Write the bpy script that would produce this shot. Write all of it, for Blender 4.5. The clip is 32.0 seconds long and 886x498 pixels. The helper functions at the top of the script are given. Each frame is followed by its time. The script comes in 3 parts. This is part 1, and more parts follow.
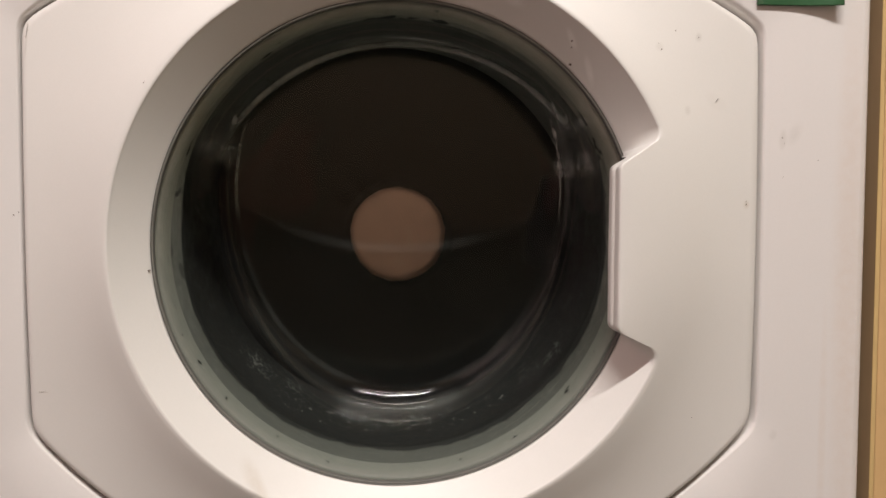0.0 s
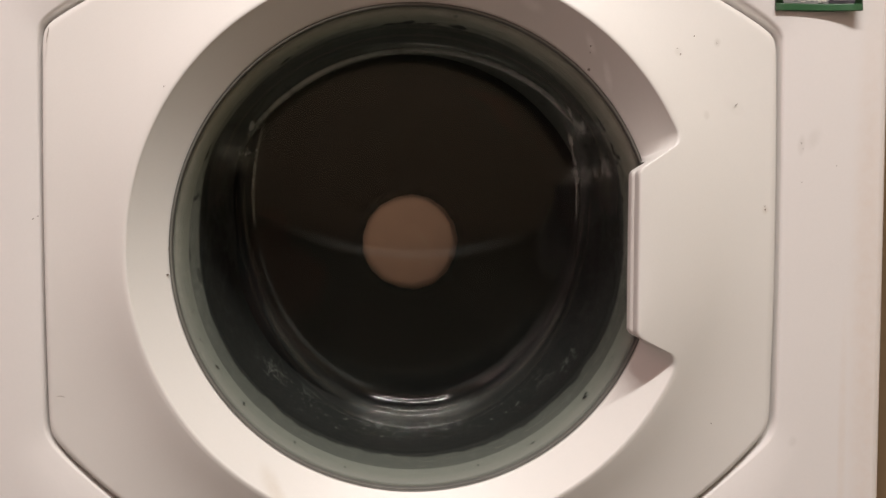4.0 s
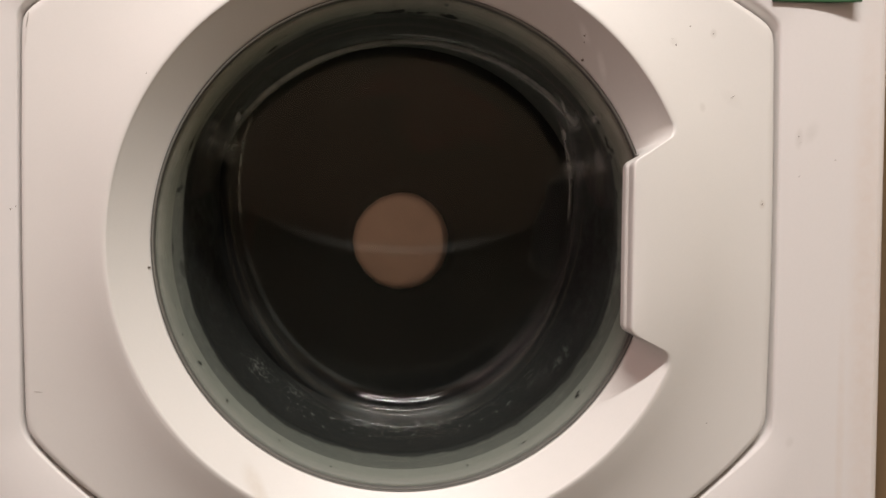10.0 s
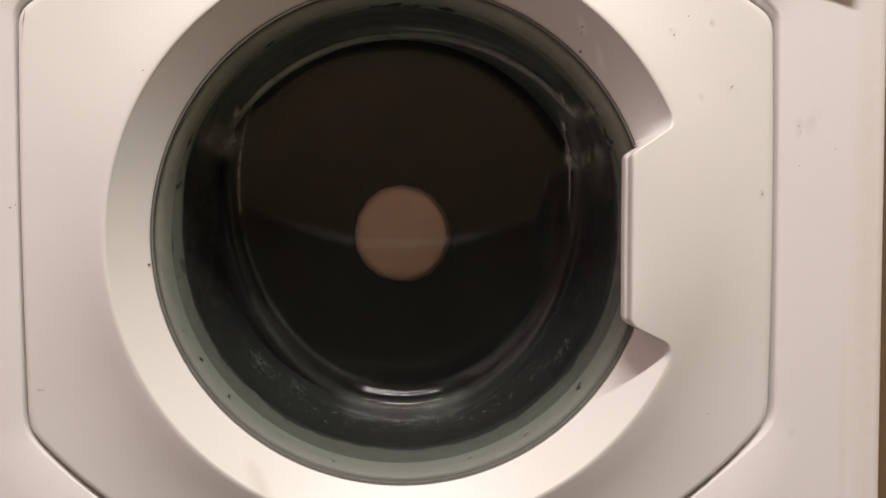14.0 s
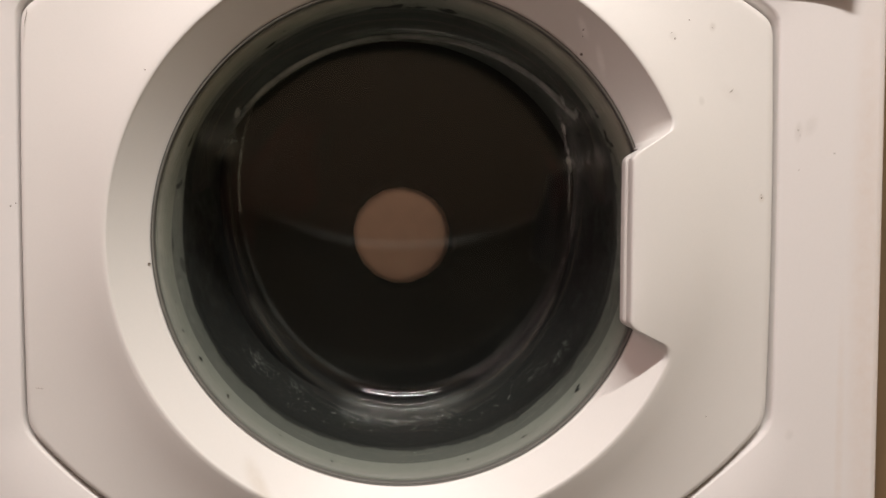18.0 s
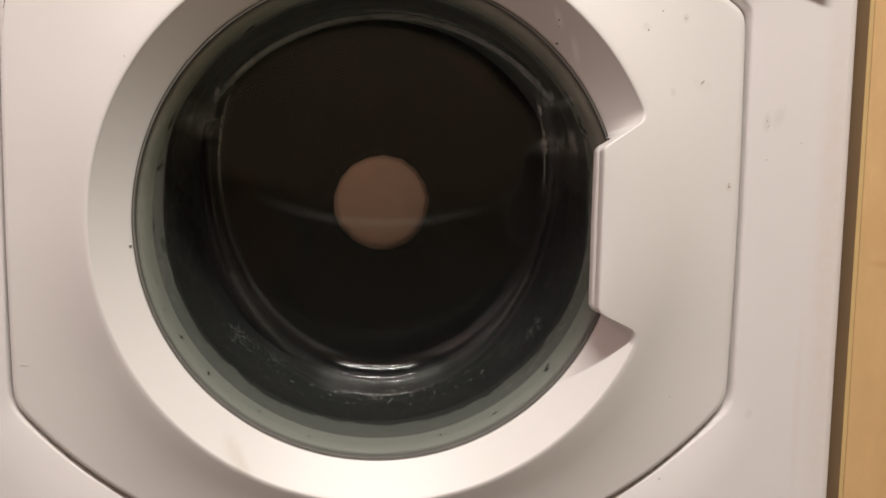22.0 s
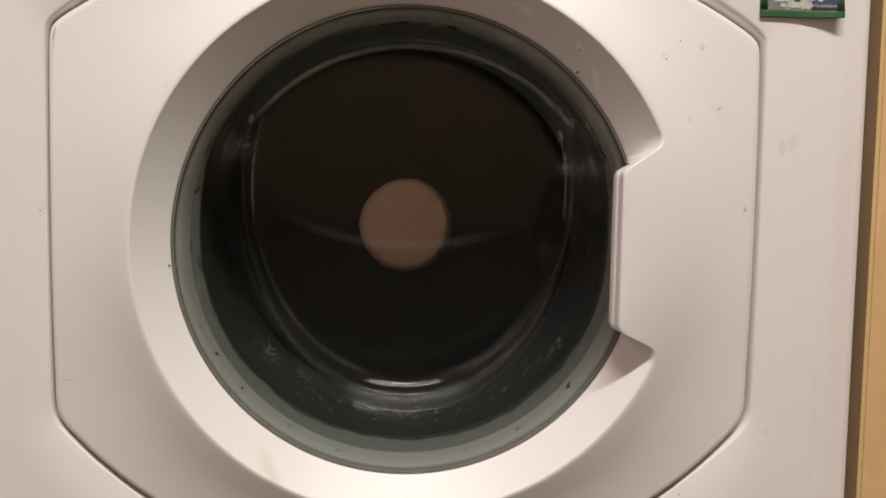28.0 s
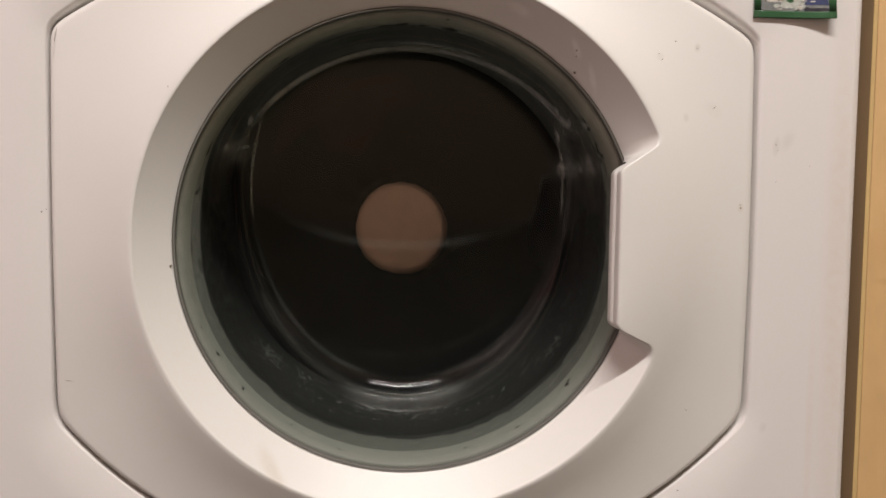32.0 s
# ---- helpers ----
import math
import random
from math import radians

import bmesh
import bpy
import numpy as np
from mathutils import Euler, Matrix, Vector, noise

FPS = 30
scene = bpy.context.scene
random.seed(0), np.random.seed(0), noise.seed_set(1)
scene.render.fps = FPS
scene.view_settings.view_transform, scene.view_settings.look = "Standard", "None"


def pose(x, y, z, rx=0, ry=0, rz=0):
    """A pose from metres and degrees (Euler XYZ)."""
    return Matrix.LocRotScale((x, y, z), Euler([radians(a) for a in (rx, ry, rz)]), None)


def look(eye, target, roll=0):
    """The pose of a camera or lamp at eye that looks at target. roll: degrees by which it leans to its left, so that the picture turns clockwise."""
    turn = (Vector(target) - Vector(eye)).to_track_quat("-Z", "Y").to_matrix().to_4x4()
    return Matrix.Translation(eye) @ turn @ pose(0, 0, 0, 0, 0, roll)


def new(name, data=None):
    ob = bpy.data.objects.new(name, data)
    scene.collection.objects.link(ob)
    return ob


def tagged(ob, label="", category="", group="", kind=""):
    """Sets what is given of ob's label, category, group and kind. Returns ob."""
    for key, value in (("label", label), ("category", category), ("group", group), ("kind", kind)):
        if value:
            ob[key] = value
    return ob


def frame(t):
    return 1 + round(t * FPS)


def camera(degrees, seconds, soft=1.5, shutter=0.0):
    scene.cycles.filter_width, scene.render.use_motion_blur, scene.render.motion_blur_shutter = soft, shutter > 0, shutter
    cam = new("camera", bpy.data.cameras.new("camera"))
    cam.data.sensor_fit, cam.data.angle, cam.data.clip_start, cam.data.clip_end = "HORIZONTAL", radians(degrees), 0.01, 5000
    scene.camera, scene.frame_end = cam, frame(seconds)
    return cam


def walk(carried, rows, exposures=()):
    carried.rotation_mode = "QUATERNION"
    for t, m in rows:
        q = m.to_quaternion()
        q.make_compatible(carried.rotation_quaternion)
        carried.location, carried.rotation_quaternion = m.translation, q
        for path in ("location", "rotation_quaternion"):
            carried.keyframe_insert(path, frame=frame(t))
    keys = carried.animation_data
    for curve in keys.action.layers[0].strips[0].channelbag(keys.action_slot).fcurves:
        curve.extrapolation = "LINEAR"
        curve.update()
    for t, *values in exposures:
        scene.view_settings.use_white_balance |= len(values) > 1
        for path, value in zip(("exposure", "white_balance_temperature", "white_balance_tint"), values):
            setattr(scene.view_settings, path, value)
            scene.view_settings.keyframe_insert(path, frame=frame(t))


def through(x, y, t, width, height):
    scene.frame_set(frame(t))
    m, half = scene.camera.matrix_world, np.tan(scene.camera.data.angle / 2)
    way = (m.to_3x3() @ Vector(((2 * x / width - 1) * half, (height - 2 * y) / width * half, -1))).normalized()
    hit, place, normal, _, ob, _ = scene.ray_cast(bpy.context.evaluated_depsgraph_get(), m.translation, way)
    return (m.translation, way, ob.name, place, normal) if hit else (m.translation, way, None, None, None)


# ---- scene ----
cam = camera(51.5, 32.0, soft=1.65, shutter=0.5)
# seconds, place in metres, then yaw, pitch and roll in degrees
ROWS = [
    (0.0, -0.0250, -0.5810, 0.4588, -4.82, -2.90, -0.30),
    (0.5, -0.0293, -0.5804, 0.4555, -5.06, -2.49, -0.18),
    (1.0, -0.0295, -0.5795, 0.4576, -5.24, -2.36, -0.13),
    (1.5, -0.0326, -0.5787, 0.4542, -5.34, -2.06, -0.35),
    (2.0, -0.0309, -0.5810, 0.4546, -4.95, -2.02, -0.52),
    (2.5, -0.0310, -0.5782, 0.4545, -4.87, -2.14, -0.42),
    (4.5, -0.0356, -0.5796, 0.4534, -4.47, -2.08, -0.22),
    (5.0, -0.0280, -0.5770, 0.4542, -4.16, -2.04, 0.13),
    (5.5, -0.0304, -0.5850, 0.4568, -3.95, -1.90, 0.26),
    (6.0, -0.0295, -0.5789, 0.4552, -4.38, -1.62, -0.11),
    (6.5, -0.0305, -0.5733, 0.4516, -5.24, -1.30, -0.27),
    (7.0, -0.0342, -0.5682, 0.4473, -5.25, -1.54, -0.68),
    (7.5, -0.0364, -0.5665, 0.4410, -4.83, -1.25, -1.00),
    (8.0, -0.0331, -0.5667, 0.4461, -5.22, -1.16, -0.88),
    (8.5, -0.0315, -0.5648, 0.4437, -5.41, -1.07, -0.84),
    (9.0, -0.0314, -0.5649, 0.4448, -5.56, -1.28, -0.75),
    (9.5, -0.0288, -0.5659, 0.4450, -4.91, -1.48, -0.78),
    (10.0, -0.0306, -0.5656, 0.4440, -4.98, -1.59, -0.66),
    (10.5, -0.0311, -0.5649, 0.4440, -5.02, -1.84, -0.78),
    (11.0, -0.0319, -0.5639, 0.4447, -4.91, -2.22, -0.85),
    (11.5, -0.0325, -0.5636, 0.4449, -4.90, -2.45, -0.70),
    (12.0, -0.0323, -0.5637, 0.4454, -4.96, -2.55, -0.48),
    (12.5, -0.0322, -0.5637, 0.4430, -4.97, -2.37, -0.35),
    (13.0, -0.0339, -0.5620, 0.4460, -5.19, -2.72, -0.13),
    (13.5, -0.0305, -0.5645, 0.4459, -5.09, -2.34, 0.09),
    (14.0, -0.0272, -0.5654, 0.4463, -4.69, -2.21, -0.00),
    (14.5, -0.0287, -0.5654, 0.4477, -4.81, -2.24, 0.28),
    (16.5, -0.0306, -0.5684, 0.4478, -4.25, -2.32, -0.23),
    (17.0, -0.0289, -0.5680, 0.4488, -4.46, -2.30, -0.21),
    (17.5, -0.0269, -0.5679, 0.4480, -4.52, -2.15, -0.36),
    (18.0, -0.0291, -0.5664, 0.4460, -4.86, -2.10, -0.41),
    (18.5, -0.0277, -0.5662, 0.4483, -5.00, -2.60, -0.57),
    (19.0, -0.0287, -0.5661, 0.4449, -4.93, -2.60, -0.77),
    (19.5, -0.0289, -0.5641, 0.4459, -4.92, -2.99, -0.80),
    (20.0, -0.0296, -0.5636, 0.4409, -5.26, -2.73, -0.98),
    (20.5, -0.0298, -0.5640, 0.4503, -5.37, -3.67, -0.53),
    (20.7, -0.0262, -0.5607, 0.4624, -5.33, -3.50, -0.24),
    (20.8, -0.0230, -0.5687, 0.4744, -5.44, -3.41, -0.03),
    (21.0, -0.0201, -0.5808, 0.4870, -5.64, -3.45, 0.13),
    (21.2, -0.0221, -0.5842, 0.4893, -5.92, -3.84, 0.10),
    (21.4, -0.0144, -0.5831, 0.4752, -5.56, -4.28, -0.20),
    (21.5, -0.0225, -0.5801, 0.4742, -6.44, -4.82, -0.38),
    (21.7, -0.0262, -0.5775, 0.4706, -6.42, -5.01, -0.66),
    (22.0, -0.0245, -0.5803, 0.4737, -5.76, -5.67, -1.16),
    (22.3, -0.0359, -0.5844, 0.4966, -6.36, -6.70, -0.90),
    (22.5, -0.0483, -0.5899, 0.5131, -7.35, -6.63, -1.89),
    (22.7, -0.0479, -0.5939, 0.5160, -8.21, -6.47, -2.00),
    (22.8, -0.0486, -0.5998, 0.5229, -8.30, -6.72, -1.87),
    (23.0, -0.0473, -0.5965, 0.5186, -7.89, -6.61, -1.04),
    (23.2, -0.0464, -0.5963, 0.5056, -6.73, -6.53, -1.00),
    (23.5, -0.0483, -0.5909, 0.4960, -5.95, -6.06, -1.86),
    (24.0, -0.0417, -0.5863, 0.4918, -6.08, -4.67, -1.26),
    (24.5, -0.0415, -0.5909, 0.4863, -5.66, -4.44, -1.38),
    (25.0, -0.0334, -0.5895, 0.4840, -5.73, -4.38, -1.26),
    (25.5, -0.0341, -0.5984, 0.4807, -5.46, -3.92, -1.12),
    (27.5, -0.0315, -0.5991, 0.4706, -4.76, -4.17, -1.35),
    (28.0, -0.0309, -0.6027, 0.4736, -4.58, -4.22, -1.18),
    (28.5, -0.0312, -0.6062, 0.4728, -5.32, -3.61, -0.99),
    (29.0, -0.0314, -0.6109, 0.4694, -5.86, -3.07, -1.27),
    (29.5, -0.0337, -0.6109, 0.4691, -5.47, -3.32, -1.84),
    (30.0, -0.0352, -0.6129, 0.4680, -4.90, -3.16, -2.05),
    (30.5, -0.0336, -0.6070, 0.4661, -4.84, -3.44, -2.01),
    (31.0, -0.0346, -0.6051, 0.4706, -5.31, -4.18, -1.47),
    (31.5, -0.0327, -0.6071, 0.4710, -5.15, -3.90, -0.84),
    (32.0, -0.0378, -0.6075, 0.4674, -5.24, -3.66, -0.88),
]
walk(cam, [(t, pose(x, y, z, 90 + pitch, roll, yaw)) for t, x, y, z, yaw, pitch, roll in ROWS],
     [(0.0, -0.06), (9.0, -0.06), (11.0, -0.01), (20.0, -0.01), (21.0, -0.03), (22.0, -0.06), (22.5, 0.05), (23.0, -0.23), (24.0, -0.14), (25.0, -0.12), (28.0, -0.11), (32.0, -0.11)])

# ---------------------------------------------------------------- light
world = bpy.data.worlds.new("world")
world.use_nodes = True
scene.world = world
world.node_tree.nodes["Background"].inputs[0].default_value = (0.02, 0.02, 0.022, 1)
world.node_tree.nodes["Background"].inputs[1].default_value = 0.2
scene.view_settings.exposure = 0.0
LAMP_AT = Vector((0.17, -1.20, 2.36))
LAMP_LONG = 1.4


def lamp(name, at, target, wide, deep, power, colour):
    data = bpy.data.lights.new(name, "AREA")
    data.shape, data.size, data.size_y, data.energy, data.color = "RECTANGLE", wide, deep, power, colour
    ob = new(name, data)
    ob.matrix_world = look(at, target)
    return ob


lamp("tube_light", LAMP_AT, (LAMP_AT.x, LAMP_AT.y + 0.01, 0.0), LAMP_LONG, 0.07, 73.5, (1.0, 0.953, 0.912))


# ---------------------------------------------------------------- materials
def material(name, colour, rough=0.5, metal=0.0, vary=0.08, scale=14.0, fine=0.03, fine_scale=220.0, bump=0.0, spots=None, spot_scale=60.0,
             spot_cut=0.72, stretch=(1, 1, 1), rough_vary=0.1, coat=0.0, gloss=0.5, stains_and_shade=()):
    """A surface with colour varied at two scales, uneven gloss, optional relief and optional spots of another colour."""
    m = bpy.data.materials.new(name)
    m.use_nodes = True
    nodes, links = m.node_tree.nodes, m.node_tree.links
    bsdf = nodes["Principled BSDF"]
    at = nodes.new("ShaderNodeTexCoord")
    mapping = nodes.new("ShaderNodeMapping")
    mapping.inputs["Scale"].default_value = stretch
    links.new(at.outputs["Object"], mapping.inputs[0])

    def noisy(sc, detail, rough_):
        n = nodes.new("ShaderNodeTexNoise")
        n.inputs["Scale"].default_value, n.inputs["Detail"].default_value, n.inputs["Roughness"].default_value = sc, detail, rough_
        links.new(mapping.outputs[0], n.inputs["Vector"])
        return n

    big, small = noisy(scale, 4, 0.55), noisy(fine_scale, 3, 0.6)

    def ramp(source, low, high):
        r = nodes.new("ShaderNodeMapRange")
        r.inputs["From Min"].default_value, r.inputs["From Max"].default_value = 0.2, 0.8
        r.inputs["To Min"].default_value, r.inputs["To Max"].default_value = low, high
        links.new(source, r.inputs["Value"])
        return r.outputs[0]

    def times(a, b):
        x = nodes.new("ShaderNodeMath")
        x.operation = "MULTIPLY"
        links.new(a, x.inputs[0]), links.new(b, x.inputs[1])
        return x.outputs[0]

    shade = times(ramp(big.outputs[0], 1 - vary, 1 + vary), ramp(small.outputs[0], 1 - fine, 1 + fine))
    tint = nodes.new("ShaderNodeVectorMath")
    tint.operation = "SCALE"
    tint.inputs[0].default_value = colour
    links.new(shade, tint.inputs["Scale"])
    out = tint.outputs[0]
    if spots:
        s = noisy(spot_scale, 2, 0.5)
        cut = nodes.new("ShaderNodeMapRange")
        cut.inputs["From Min"].default_value, cut.inputs["From Max"].default_value = spot_cut, spot_cut + 0.05
        links.new(s.outputs[0], cut.inputs["Value"])
        mix = nodes.new("ShaderNodeMix")
        mix.data_type = "RGBA"
        links.new(cut.outputs[0], mix.inputs[0]), links.new(out, mix.inputs[6])
        mix.inputs[7].default_value = (*spots, 1)
        out = mix.outputs[2]
    for x, z, rx, rz, turn, patch_colour, most in stains_and_shade:
        # a soft uneven patch, stain or painted shade, at a place on the front
        place = nodes.new("ShaderNodeMapping")
        place.vector_type = "TEXTURE"
        place.inputs["Location"].default_value, place.inputs["Rotation"].default_value, place.inputs["Scale"].default_value = (x, 0, z), (0, turn, 0), (rx, 1e6, rz)
        links.new(at.outputs["Object"], place.inputs[0])
        far = nodes.new("ShaderNodeVectorMath")
        far.operation = "LENGTH"
        links.new(place.outputs[0], far.inputs[0])
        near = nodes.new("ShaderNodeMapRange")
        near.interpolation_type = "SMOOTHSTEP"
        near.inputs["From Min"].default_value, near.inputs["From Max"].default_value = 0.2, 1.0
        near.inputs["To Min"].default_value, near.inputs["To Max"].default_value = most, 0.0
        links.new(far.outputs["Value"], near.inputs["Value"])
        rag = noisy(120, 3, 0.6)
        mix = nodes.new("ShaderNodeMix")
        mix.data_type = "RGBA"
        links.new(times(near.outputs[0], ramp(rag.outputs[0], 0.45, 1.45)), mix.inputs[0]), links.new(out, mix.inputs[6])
        mix.inputs[7].default_value = (*patch_colour, 1)
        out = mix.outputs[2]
    links.new(out, bsdf.inputs["Base Color"])
    links.new(ramp(big.outputs[0], max(0.02, rough - rough_vary), min(1, rough + rough_vary)), bsdf.inputs["Roughness"])
    bsdf.inputs["Metallic"].default_value = metal
    bsdf.inputs["Coat Weight"].default_value = coat
    bsdf.inputs["Specular IOR Level"].default_value = gloss
    if bump:
        b = nodes.new("ShaderNodeBump")
        b.inputs["Strength"].default_value, b.inputs["Distance"].default_value = bump, 0.001
        links.new(small.outputs[0], b.inputs["Height"])
        links.new(b.outputs[0], bsdf.inputs["Normal"])
    return m


def glowing(name, colour, strength):
    m = bpy.data.materials.new(name)
    m.use_nodes = True
    bsdf = m.node_tree.nodes["Principled BSDF"]
    bsdf.inputs["Base Color"].default_value = (*colour, 1)
    bsdf.inputs["Emission Color"].default_value = (*colour, 1)
    bsdf.inputs["Emission Strength"].default_value = strength
    return m


def glass_material(name, colour, film, thin, thick, smears, lines):
    """Clear glass under a thin uneven film: smears of dirt, a painted veil and painted glint lines."""
    m = bpy.data.materials.new(name)
    m.use_nodes = True
    nodes, links = m.node_tree.nodes, m.node_tree.links
    nodes.remove(nodes["Principled BSDF"])
    # thin clear body, with a gloss that grows towards grazing angles
    clear, gloss, pane = nodes.new("ShaderNodeBsdfTransparent"), nodes.new("ShaderNodeBsdfGlossy"), nodes.new("ShaderNodeMixShader")
    clear.inputs["Color"].default_value = (*colour, 1)
    gloss.inputs["Color"].default_value, gloss.inputs["Roughness"].default_value = (1, 1, 1, 1), 0.08
    weight, bend, share = nodes.new("ShaderNodeLayerWeight"), nodes.new("ShaderNodeMath"), nodes.new("ShaderNodeMath")
    weight.inputs["Blend"].default_value = 0.5
    bend.operation, bend.inputs[1].default_value = "POWER", 5.0
    share.operation, share.inputs[1].default_value, share.inputs[2].default_value = "MULTIPLY_ADD", 0.12, 0.030
    links.new(weight.outputs["Facing"], bend.inputs[0]), links.new(bend.outputs[0], share.inputs[0]), links.new(share.outputs[0], pane.inputs[0])
    links.new(clear.outputs[0], pane.inputs[1]), links.new(gloss.outputs[0], pane.inputs[2])
    # one diffuse share for the smears, the painted veil and the painted glints
    dirt = nodes.new("ShaderNodeBsdfDiffuse")
    dirt.inputs[0].default_value = (*film, 1)
    at = nodes.new("ShaderNodeTexCoord")
    cloud = nodes.new("ShaderNodeTexNoise")
    cloud.inputs["Scale"].default_value, cloud.inputs["Detail"].default_value, cloud.inputs["Roughness"].default_value = 24, 5, 0.65
    links.new(at.outputs["Object"], cloud.inputs["Vector"])
    amount = nodes.new("ShaderNodeMapRange")
    amount.inputs["From Min"].default_value, amount.inputs["From Max"].default_value = 0.35, 0.75
    amount.inputs["To Min"].default_value, amount.inputs["To Max"].default_value = thin, thick
    links.new(cloud.outputs[0], amount.inputs["Value"])
    total = amount.outputs[0]
    apart = nodes.new("ShaderNodeSeparateXYZ")
    links.new(at.outputs["Object"], apart.inputs[0])

    def ranged(source, a, b, low, high):
        r = nodes.new("ShaderNodeMapRange")
        r.interpolation_type = "SMOOTHSTEP"
        for key, value in zip(("From Min", "From Max", "To Min", "To Max"), (a, b, low, high)):
            r.inputs[key].default_value = value
        links.new(source, r.inputs["Value"])
        return r.outputs[0]

    def both(how, a, b):
        x = nodes.new("ShaderNodeMath")
        x.operation = how
        links.new(a, x.inputs[0])
        if isinstance(b, float):
            x.inputs[1].default_value = b
        else:
            links.new(b, x.inputs[1])
        return x.outputs[0]

    def away(x, z, rx, rz, turn):
        place = nodes.new("ShaderNodeMapping")
        place.vector_type = "TEXTURE"
        place.inputs["Location"].default_value, place.inputs["Rotation"].default_value, place.inputs["Scale"].default_value = (x, 0, z), (0, turn, 0), (rx, 1e6, rz)
        links.new(at.outputs["Object"], place.inputs[0])
        far = nodes.new("ShaderNodeVectorMath")
        far.operation = "LENGTH"
        links.new(place.outputs[0], far.inputs[0])
        return far.outputs["Value"]

    rag = nodes.new("ShaderNodeTexNoise")
    rag.inputs["Scale"].default_value, rag.inputs["Detail"].default_value, rag.inputs["Roughness"].default_value = 140, 4, 0.65
    links.new(at.outputs["Object"], rag.inputs["Vector"])
    ragged, patchy = ranged(rag.outputs[0], 0.38, 0.66, 0.05, 1.0), ranged(cloud.outputs[0], 0.3, 0.6, 0.45, 1.0)
    for x, z, rx, rz, turn, most in smears:
        total = both("ADD", total, both("MULTIPLY", ranged(away(x, z, rx, rz, turn), 0.0, 1.0, most, 0.0), ragged))
    # painted rim glints and haze bands: arcs of a width, between two heights and two sides
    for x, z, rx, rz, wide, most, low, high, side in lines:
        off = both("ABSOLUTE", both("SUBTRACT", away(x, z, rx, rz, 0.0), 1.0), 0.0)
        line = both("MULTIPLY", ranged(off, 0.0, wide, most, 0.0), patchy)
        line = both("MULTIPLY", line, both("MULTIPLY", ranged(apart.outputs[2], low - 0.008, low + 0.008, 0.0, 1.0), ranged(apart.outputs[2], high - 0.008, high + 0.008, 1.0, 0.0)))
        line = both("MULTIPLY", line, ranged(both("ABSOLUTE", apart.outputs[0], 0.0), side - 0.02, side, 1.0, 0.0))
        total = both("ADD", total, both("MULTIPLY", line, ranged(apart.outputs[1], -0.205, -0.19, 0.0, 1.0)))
    mix = nodes.new("ShaderNodeMixShader")
    links.new(total, mix.inputs[0]), links.new(pane.outputs[0], mix.inputs[1]), links.new(dirt.outputs[0], mix.inputs[2])
    links.new(mix.outputs[0], nodes["Material Output"].inputs[0])
    return m


CX, CZ = -0.003, 0.432  # the porthole's centre
BROWN, GREY, PALE = (0.52, 0.44, 0.34), (0.42, 0.38, 0.33), (0.9, 0.88, 0.85)
ENAMEL = material("white_enamel", (0.78, 0.745, 0.725), 0.32, vary=0.02, scale=4, fine=0.012, fine_scale=500, bump=0.03, stains_and_shade=(
    (0.2480, 0.5010, 0.0035, 0.009, 0.1, GREY, 0.22), (0.2560, 0.5050, 0.006, 0.011, 0.5, GREY, 0.13), (0.2460, 0.3050, 0.004, 0.005, 0.3, GREY, 0.15), (0.2960, 0.4000, 0.016, 0.30, 0.0, (0.66, 0.50, 0.38), 0.22),
    (0.2800, 0.3000, 0.004, 0.12, 0.0, (0.68, 0.54, 0.43), 0.18)))
PLASTIC = material("white_plastic", (0.76, 0.735, 0.70), 0.38, vary=0.02, scale=7, fine=0.015, fine_scale=900, bump=0.05, stains_and_shade=(
    (-0.0945, 0.2870, 0.006, 0.017, -0.55, BROWN, 0.26), (-0.0890, 0.2790, 0.005, 0.012, -0.7, BROWN, 0.2), (0.1040, 0.5620, 0.0025, 0.010, -0.5, PALE, 0.7),
    (0.1164, 0.5433, 0.0025, 0.013, -0.35, PALE, 0.7), (0.0660, 0.5860, 0.012, 0.004, 0.5, PALE, 0.7), (0.1883, 0.5654, 0.003, 0.004, 0.2, GREY, 0.3), (0.1790, 0.5180, 0.003, 0.004, 0.0, GREY, 0.22), (0.2000, 0.5240, 0.012, 0.006, 0.6, GREY, 0.07),
    (0.1605, 0.5580, 0.004, 0.004, 0.0, GREY, 0.15), (-0.2312, 0.5560, 0.0010, 0.016, 0.08, GREY, 0.3), (0.2223, 0.4585, 0.003, 0.004, 0.0, BROWN, 0.3)))
# near-black for the painted gap shade, the tub and the rubber feet
SHADOW_GAP = material("gap_shade_and_rubber", (0.03, 0.028, 0.026), 0.7)
RIM = material("ground_glass_rim", (0.17, 0.165, 0.145), 0.5, vary=0.25, scale=60)
SEAL = material("grey_seal", (0.11, 0.107, 0.095), 0.6, vary=0.3, scale=40)
# bounce light painted into the pale upper rubber; grime and deep shade darken the rest
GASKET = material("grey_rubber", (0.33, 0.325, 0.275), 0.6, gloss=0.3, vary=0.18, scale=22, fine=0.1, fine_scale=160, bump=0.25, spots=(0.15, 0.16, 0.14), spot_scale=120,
                  spot_cut=0.70, stains_and_shade=((CX, 0.275, 0.36, 0.27, 0.0, (0.185, 0.190, 0.164), 1.0),) * 3)
GASKET_FOLD = material("grimy_shaded_rubber", (0.26, 0.262, 0.23), 0.7, gloss=0.2, vary=0.25, scale=30, fine=0.2, fine_scale=140, bump=0.3, spots=(0.045, 0.047, 0.042), spot_scale=55,
                       spot_cut=0.60, stains_and_shade=((CX, 0.275, 0.34, 0.27, 0.0, (0.090, 0.093, 0.081), 1.0),) * 3)
